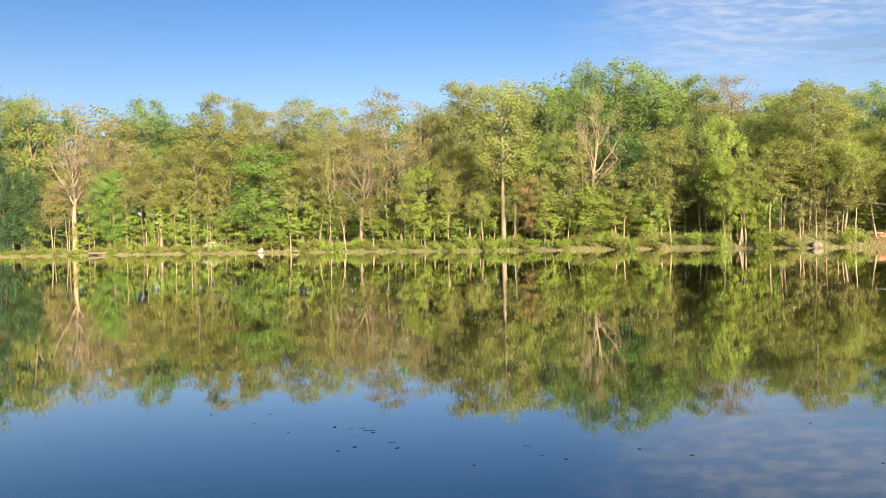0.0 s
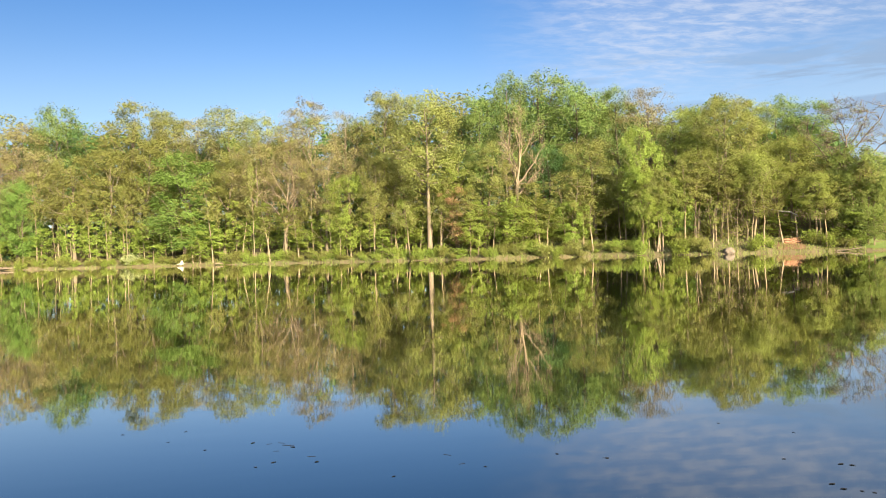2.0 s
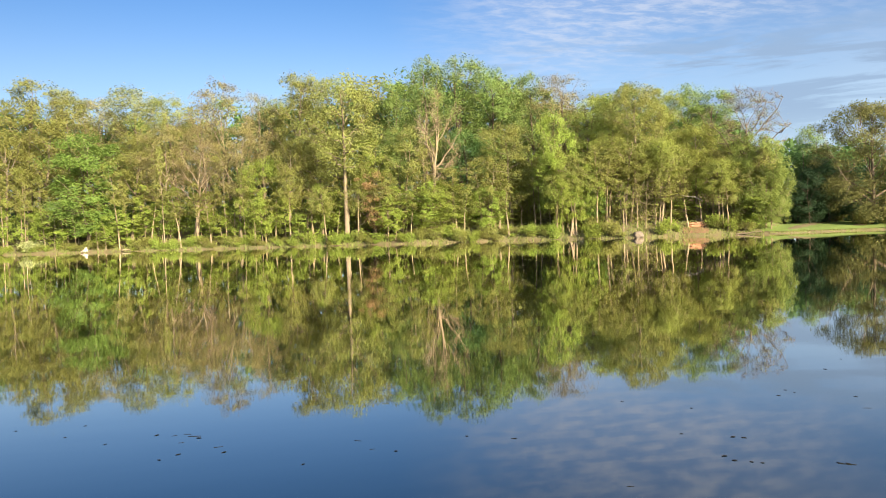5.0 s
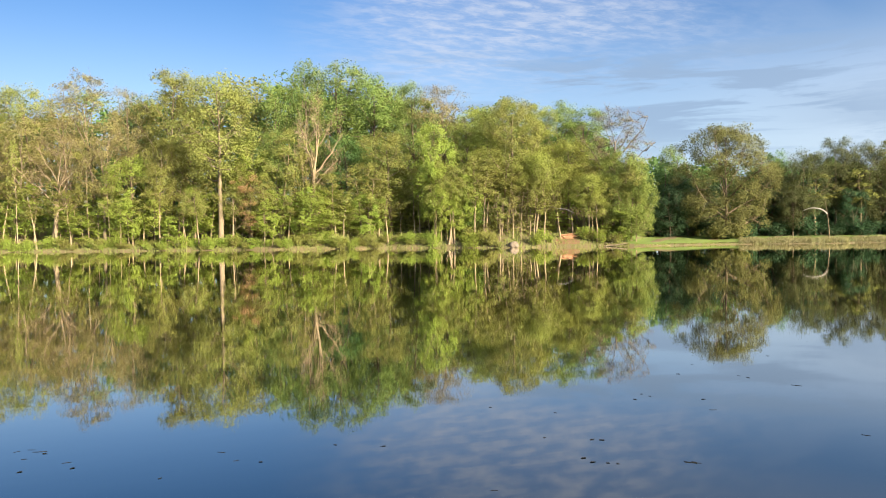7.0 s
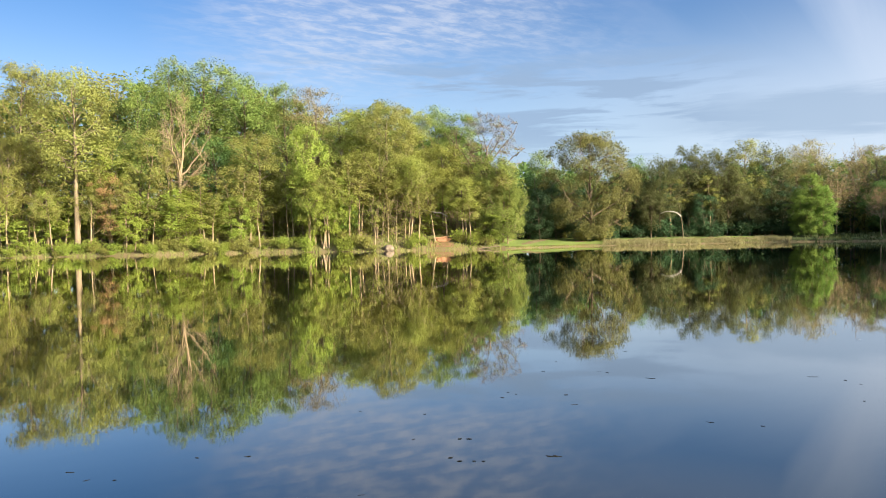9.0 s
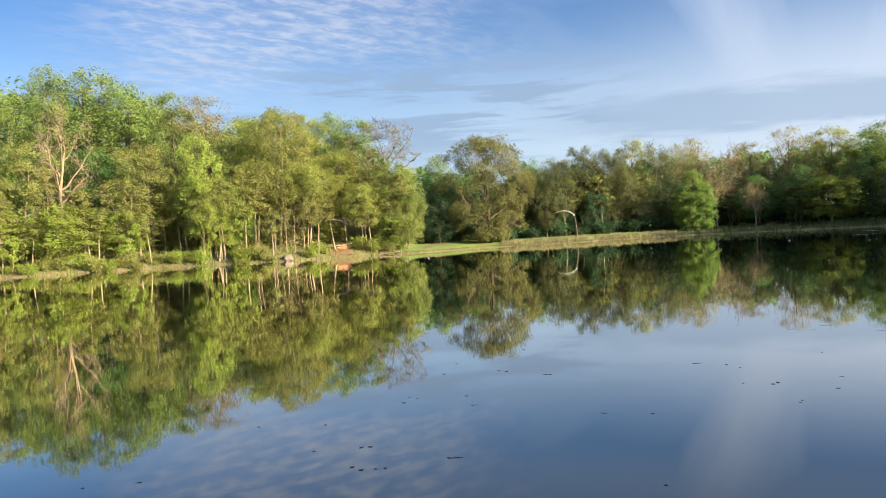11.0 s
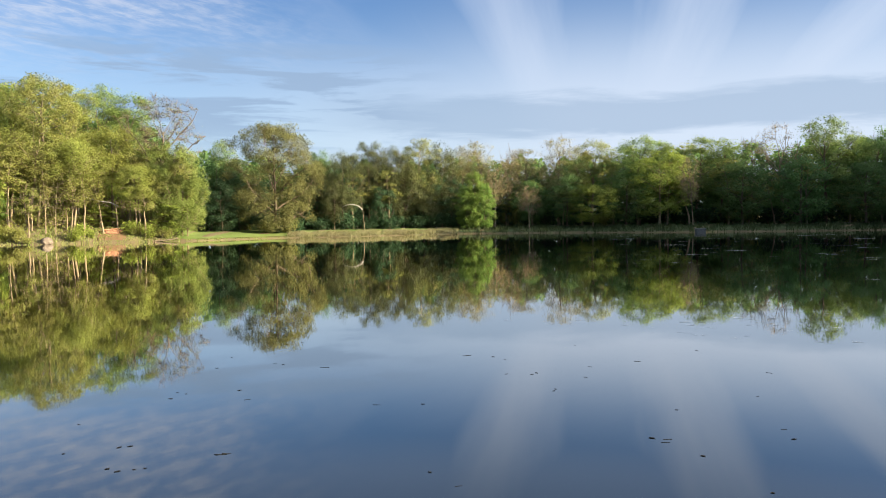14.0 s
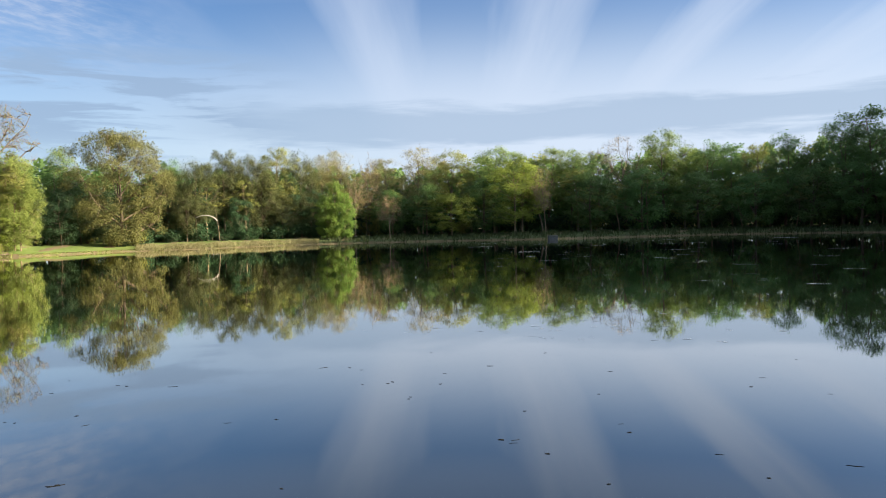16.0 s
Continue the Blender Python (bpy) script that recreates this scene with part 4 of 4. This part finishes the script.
blades("dam_edge_grass", (-54.8, -100), (0.1, 7.5), 15000, 0.6, SEDGE_SHADE, "rough uncut grass on the far bank, darkened for shade", 24, 0.3, 0.045)


# ---- single things on the banks ----
def boulder(size, seed, label):
    rng = np.random.default_rng(seed)
    bm = bmesh.new()
    bmesh.ops.create_icosphere(bm, subdivisions=3, radius=1.0)
    for v in bm.verts:
        n = noise.noise(v.co * 1.1 + Vector((seed, 0, 0))) * 0.22 + noise.noise(v.co * 3.1) * 0.06
        v.co *= 1 + n
        v.co.x *= size[0]
        v.co.y *= size[1]
        v.co.z *= size[2]
    me = bpy.data.meshes.new("boulder")
    bm.to_mesh(me)
    bm.free()
    me.materials.append(STONE)
    return tagged(new("boulder", me), label, "rock")


def log(name, length, radius, mat, label, seed, stubs=2, broken=True):
    """A fallen stem lying along x, with stubs of boughs and ragged ends."""
    rng = np.random.default_rng(seed)
    root = tagged(new(name), label, "log")
    s = np.linspace(0, 1, 9)
    path = np.column_stack([(s - 0.5) * length, np.cumsum(rng.normal(0, 0.07, 9)), radius * 0.7 + np.cumsum(rng.normal(0, 0.045, 9))])
    rr = radius * (1 - 0.45 * s) * rng.uniform(0.92, 1.08, 9)
    b = Buf()
    tube(b, path, rr, 9)
    part("stem", b, mat, root, smooth=True)
    for k in range(stubs):
        i = rng.integers(2, 8)
        d = rng.normal(0, 1, 3)
        d[2] = abs(d[2]) + 0.3
        d /= np.linalg.norm(d)
        ln = rng.uniform(0.5, 1.4)
        b = Buf()
        tube(b, [path[i], path[i] + d * ln * 0.5, path[i] + d * ln + np.array([0.1, 0, -0.05])], [rr[i] * 0.5, rr[i] * 0.35, rr[i] * 0.12], 5)
        part("branch_stub", b, mat, root)
    return root


def lay(ob, a, off, turn, lift=0.0, tilt=0.0):
    x, y, z = spot(a, float(shore(a)) + off)
    ob.matrix_basis = pose(x, y, z + lift, 0, tilt, a + turn)
    return ob


lay(boulder((0.55, 0.45, 0.42), 3, "rounded brown boulder at the water's edge"), -26.4, 0.15, 0, 0.22)
lay(log("fallen_log", 3.0, 0.15, BARK, "grey-brown fallen log lying along the bank", 41), -19.6, 2.6, 6, 0.0)
lay(log("fallen_log", 2.6, 0.13, BARK, "weathered fallen log on bare earth", 42), -23.9, 3.0, -8, 0.0)
lay(log("fallen_log", 5.0, 0.2, BARK, "dark fallen trunk among the trees", 43), -27.6, 4.5, 12, 0.0)
lay(log("fallen_log", 3.2, 0.13, PALE, "fallen pale branch near the water", 44), -17.9, 1.0, -14, 0.0)
lay(log("fallen_log", 4.4, 0.2, BARK, "dark fallen trunk at the water's edge", 45), 24.3, 0.5, 5, 0.0)
lay(log("fallen_log", 2.6, 0.08, PALE, "thin pale log at the waterline", 46), 10.6, 0.4, 2, 0.0)
lay(log("fallen_branch", 2.4, 0.07, BARK, "small dead branch trailing at the point of the bank", 47, 4), -33.9, 0.2, 25, 0.0)


def rotten_trunk():
    """A thick collapsed trunk that has broken into red splinters and slabs, on a bank of bare earth."""
    rng = np.random.default_rng(61)
    root = tagged(new("rotten_trunk"), "collapsed rotten trunk with exposed orange-red wood on the bank", "log")
    for k in range(16):
        ln, r = rng.uniform(1.1, 2.2), rng.uniform(0.09, 0.17)
        x0, z0 = rng.uniform(-0.45, 0.45), 0.08 + 0.055 * k + rng.uniform(-0.03, 0.05)
        y0 = rng.uniform(-0.22, 0.12) + 0.015 * k
        t = rng.uniform(-0.2, 0.2)
        s = np.linspace(-0.5, 0.5, 6)
        p = np.column_stack([x0 + s * ln, y0 + s * t * ln, z0 + s * rng.uniform(-0.12, 0.2) * ln])
        p += rng.normal(0, 0.03, p.shape)
        b = Buf()
        tube(b, p, r * np.array([0.25, 0.8, 1, 0.95, 0.7, 0.2]) * rng.uniform(0.85, 1.15, 6), 6)
        part("splintered_slab", b, RED, root)
    for k in range(8):
        p = np.array([rng.uniform(-1.0, 1.0), rng.uniform(-0.2, 0.2), rng.uniform(0.3, 0.85)])
        d = np.array([rng.normal(0, 0.35), rng.normal(0, 0.2), rng.uniform(0.1, 0.35)])
        b = Buf()
        tube(b, [p, p + d * 0.6, p + d], [0.06, 0.04, 0.008], 4)
        part("splinter", b, RED, root)
    return root


tagged(part("earth_bank", lawn_sheet(-29.5, -31.3, 2.6, 2.6), EARTH), "bare reddish earth below the rotten trunk", "earth", kind="structure")
lay(rotten_trunk(), -30.5, 1.9, 0, -0.2).scale = (0.82, 0.82, 0.78)
lay(log("fallen_log", 2.4, 0.13, BARK, "short dark log on the sunlit bank", 48), -25.2, 3.6, 4, 0.0)
lay(log("fallen_log", 2.0, 0.1, PALE, "short pale log on the sunlit bank", 49), -26.6, 4.2, -10, 0.0)


def stump(label):
    root = tagged(new("tree_stump"), label, "stump")
    b = Buf()
    tube(b, [(0, 0, -0.2), (0, 0, 0.05), (0.02, 0, 0.3), (0.05, 0.02, 0.55)], [0.34, 0.27, 0.2, 0.17], 9)
    part("stem", b, DEAD, root)
    for k in range(4):
        t = k * 1.6 + 0.3
        b = Buf()
        tube(b, [(0.1 * math.cos(t), 0.1 * math.sin(t), 0.2), (0.4 * math.cos(t), 0.4 * math.sin(t), 0.05), (0.7 * math.cos(t), 0.7 * math.sin(t), -0.08)], [0.09, 0.07, 0.03], 5)
        part("root", b, DEAD, root)
    return root


lay(stump("bleached white tree stump at the water's edge"), 13.6, 0.6, 0)


def arched_dead_tree():
    """A leaning dead stem whose bleached bough arches over."""
    root = tagged(new("dead_tree"), "dead leaning tree with a bleached white arching bough", "tree")
    s = np.linspace(0, 1, 9)
    b = Buf()
    tube(b, np.column_stack([0.75 - 0.5 * s ** 2, -0.4 * s, -0.3 + 4.8 * s]), 0.075 * (1 - 0.7 * s), 6)
    part("trunk", b, BARK, root, smooth=True)
    b = Buf()
    ang = np.linspace(0.25, 2.45, 10)
    tube(b, np.column_stack([-0.9 + 1.45 * np.cos(ang), -0.5 + 0.1 * np.cos(2 * ang), 2.5 + 0.95 * np.sin(ang)]), np.linspace(0.10, 0.035, 10), 6)
    part("bough", b, DEAD, root, "bleached white arching bough", smooth=True)
    return root


lay(arched_dead_tree(), -47.7, 5.2, 0)


def broken_stem():
    """A snapped stem whose pale top hangs out sideways over the bank."""
    root = tagged(new("dead_tree"), "snapped dead stem with a long pale limb hanging sideways", "tree")
    b = Buf()
    tube(b, [(1.2, 0, -0.3), (1.15, 0, 1.5), (1.0, 0, 3.2)], [0.1, 0.09, 0.06], 6)
    part("trunk", b, BARK, root, smooth=True)
    b = Buf()
    tube(b, [(1.3, 0, 2.7), (0.6, -0.1, 3.1), (-0.5, -0.2, 3.25), (-1.6, -0.2, 3.6), (-2.0, -0.2, 3.9)], [0.05, 0.07, 0.06, 0.04, 0.015], 6)
    part("limb", b, DEAD, root, "bleached pale limb", smooth=True)
    return root


lay(broken_stem(), -30.0, 2.4, 0)


def outlet_box():
    """A low square outlet riser with a lid, in the shallows before the dam."""
    root = tagged(new("outlet_box"), "square grey outlet box standing in shallow water", "box")
    for name, (sx, sy, sz), at in (("body", (0.55, 0.55, 0.42), (0, 0, 0.22)), ("lid", (0.62, 0.62, 0.05), (0, 0, 0.69))):
        bm = bmesh.new()
        bmesh.ops.create_cube(bm, size=2)
        for v in bm.verts:
            v.co = Vector((v.co.x * sx + at[0], v.co.y * sy + at[1], v.co.z * sz + at[2]))
        bmesh.ops.bevel(bm, geom=bm.edges[:], offset=0.02, segments=1, affect="EDGES")
        me = bpy.data.meshes.new(name)
        bm.to_mesh(me)
        bm.free()
        me.materials.append(METAL)
        ob = new(name, me)
        ob.parent = root
    return root


lay(outlet_box(), -72.9, -1.0, 10)


# ---- on the water: drifting twigs, leaves, pollen film and painted ripple glint ----
def twig(seed, length):
    rng = np.random.default_rng(seed)
    s = np.linspace(-0.5, 0.5, 6)
    p = np.column_stack([s * length, np.cumsum(rng.normal(0, 0.03 * length, 6)), np.full(6, -0.002)])
    b = Buf()
    tube(b, p, length * 0.017 * np.array([0.5, 1, 0.9, 1.0, 0.8, 0.4]) + 0.0015, 5)
    root = part("floating_twig", b, SOAKED)
    return tagged(root, "short dark twig floating on the water", "twig", "debris on the pond")


def drift_leaf(seed, length):
    rng = np.random.default_rng(seed)
    b = Buf()
    u = np.linspace(0, 1, 6)
    w = 0.3 * length * np.sin(np.pi * np.clip(u, 0.03, 0.97)) ** 0.8
    rows = []
    for side in (-1, 0, 1):
        rows.append(np.column_stack([(u - 0.5) * length, side * w, 0.002 + 0.05 * length * (1 - abs(side)) + 0.02 * length * u * u]))
    v = np.concatenate(rows)
    f = [(r * 6 + i, r * 6 + i + 1, (r + 1) * 6 + i + 1, (r + 1) * 6 + i) for r in range(2) for i in range(5)]
    b.add(v, f)
    return tagged(part("floating_leaf", b, SOAKED), "curled dark leaf floating on the water", "leaf", "debris on the pond")


DRIFT = [twig(300, 0.16), twig(301, 0.26), drift_leaf(302, 0.10), drift_leaf(303, 0.07), twig(304, 0.11)]
drift_used = [False] * len(DRIFT)


def float_at(which, a, d, size=1.0, turn=None):
    m = pose(-math.sin(radians(a)) * d, math.cos(radians(a)) * d, 0.002, 0, 0, a + (place_rng.uniform(-35, 35) if turn is None else turn)) @ Matrix.Diagonal((0.5 * size, 0.5 * size, 0.5 * size, 1))
    if drift_used[which]:
        return copy_thing_scaled(DRIFT[which], m)
    drift_used[which] = True
    DRIFT[which].matrix_basis = m
    return DRIFT[which]


float_at(2, 8.6, 8.0)
float_at(4, 7.4, 7.9)
float_at(0, 6.5, 7.9)
float_at(1, 6.0, 7.8)
float_at(2, 5.7, 7.7)
float_at(4, 6.9, 7.6)
float_at(2, 7.1, 7.2)
float_at(0, 4.3, 7.3)
float_at(2, 3.9, 7.1)
float_at(3, 14.5, 8.4)
float_at(3, 13.3, 8.8)
float_at(3, 12.0, 7.9)
float_at(3, 17.5, 9.0)
float_at(3, 8.4, 7.1)
float_at(0, -6.0, 7.1)
float_at(4, -7.1, 6.8)
float_at(3, -8.9, 6.7)
float_at(3, -1.9, 6.5)
float_at(4, -17.9, 7.0)
float_at(3, -14.3, 7.1)
float_at(2, -41.1, 9.3)
float_at(0, -41.8, 8.8)
float_at(3, -40.1, 11.6)
float_at(2, -39.2, 10.8)
float_at(3, -37.4, 9.3)
float_at(3, -36.8, 9.4)
float_at(2, -36.4, 9.1)
float_at(4, -43.3, 10.9)
float_at(2, -43.9, 10.8)
float_at(1, -47.0, 10.5)
float_at(2, -34.3, 7.3)
float_at(2, -33.8, 6.6)
float_at(3, -35.6, 6.6)
float_at(1, -40.8, 6.8)
float_at(3, -30.1, 7.3)
float_at(4, -26.7, 5.8)
float_at(4, -51.5, 8.3)
float_at(3, -30.7, 8.3)
float_at(3, -18.0, 7.0)
float_at(3, -25.8, 8.5)
float_at(2, -45.0, 12.7)
float_at(2, -59.5, 11.1)
float_at(1, -57.5, 11.2)
float_at(2, -62.6, 9.9)
float_at(3, -60.7, 9.9)
float_at(3, -66.5, 9.8)
float_at(4, -66.7, 10.5)
float_at(2, -69.9, 11.0)
float_at(3, -64.4, 9.0)
float_at(3, -65.4, 12.2)
float_at(4, -51.4, 8.3)
float_at(3, -54.8, 8.3)
float_at(0, -40.5, 6.8)
float_at(2, -40.9, 6.8)
float_at(2, -71.9, 7.3)
float_at(0, -72.9, 7.3)
float_at(3, -56.3, 6.1)
float_at(4, -58.6, 5.8)
float_at(3, -34.9, 6.6)
float_at(2, -33.1, 6.7)
float_at(2, -33.6, 7.3)
float_at(0, -78.8, 10.7)
float_at(2, -73.9, 12.1)
float_at(2, -70.1, 11.0)
float_at(2, -62.9, 10.0)
float_at(3, -66.6, 9.8)
float_at(3, -64.5, 9.1)
float_at(3, -60.4, 10.9)
float_at(4, -51.3, 8.3)
float_at(3, -54.9, 8.3)
float_at(2, -71.8, 7.3)
float_at(0, -72.8, 7.2)
float_at(2, -75.4, 6.9)
float_at(0, -87.1, 7.2)
float_at(1, -95.2, 7.3)
float_at(3, -90.4, 6.7)
float_at(2, -88.4, 10.1)
float_at(0, -89.0, 10.7)
float_at(4, -93.2, 10.0)
float_at(3, -90.9, 12.2)
float_at(3, -73.2, 8.4)
float_at(3, -78.3, 9.3)
float_at(4, -80.2, 8.0)
float_at(2, -80.9, 7.7)
float_at(3, -80.1, 6.2)


# pale film in streaks, gathered by the breeze, lightened like reflected sky
def film_glint_patch(seed):
    rng = np.random.default_rng(seed)
    t = np.linspace(0, 2 * math.pi, 26, endpoint=False)
    r = 1 + 0.28 * np.sin(3 * t + rng.uniform(0, 6)) + 0.2 * np.sin(7 * t + rng.uniform(0, 6)) + rng.normal(0, 0.08, 26)
    rim = np.column_stack([np.cos(t) * r, np.sin(t) * r, 0 * t])
    b = Buf()
    i = np.arange(26)
    b.add(np.vstack([rim, [[0, 0, 0]]]), np.stack([i, (i + 1) % 26, np.full(26, 26)], 1))
    return tagged(part("pollen_film", b, FILM_GLINT), "thin pale streak on the water, pollen film and painted ripple glint", "film", "film on the pond")


FILM_GLINTS = [film_glint_patch(400 + k) for k in range(4)]
streak_rng = np.random.default_rng(8)
for k in range(165):
    a = streak_rng.uniform(-97, -66)
    d = streak_rng.uniform(24, 88)
    long = streak_rng.uniform(0.2, 0.95) ** 1.5 * d / 60
    m = pose(-math.sin(radians(a)) * d, math.cos(radians(a)) * d, 0.006, 0, 0, a + streak_rng.uniform(-6, 6)) @ Matrix.Diagonal((long, long * streak_rng.uniform(0.05, 0.14), 1, 1))
    # near streaks stand for ripples, their sky glint put into the colour
    if k >= 110:
        a, d = streak_rng.normal(-76, 6), streak_rng.uniform(13.5, 18.0)
        long = streak_rng.uniform(0.02, 0.10)
        m = pose(-math.sin(radians(a)) * d, math.cos(radians(a)) * d, 0.006, 0, 0, a + streak_rng.uniform(-8, 8)) @ Matrix.Diagonal((long, long * streak_rng.uniform(0.08, 0.2), 1, 1))
    if k < 4:
        FILM_GLINTS[k].matrix_basis = m
    else:
        copy_thing_scaled(FILM_GLINTS[k % 4], m)
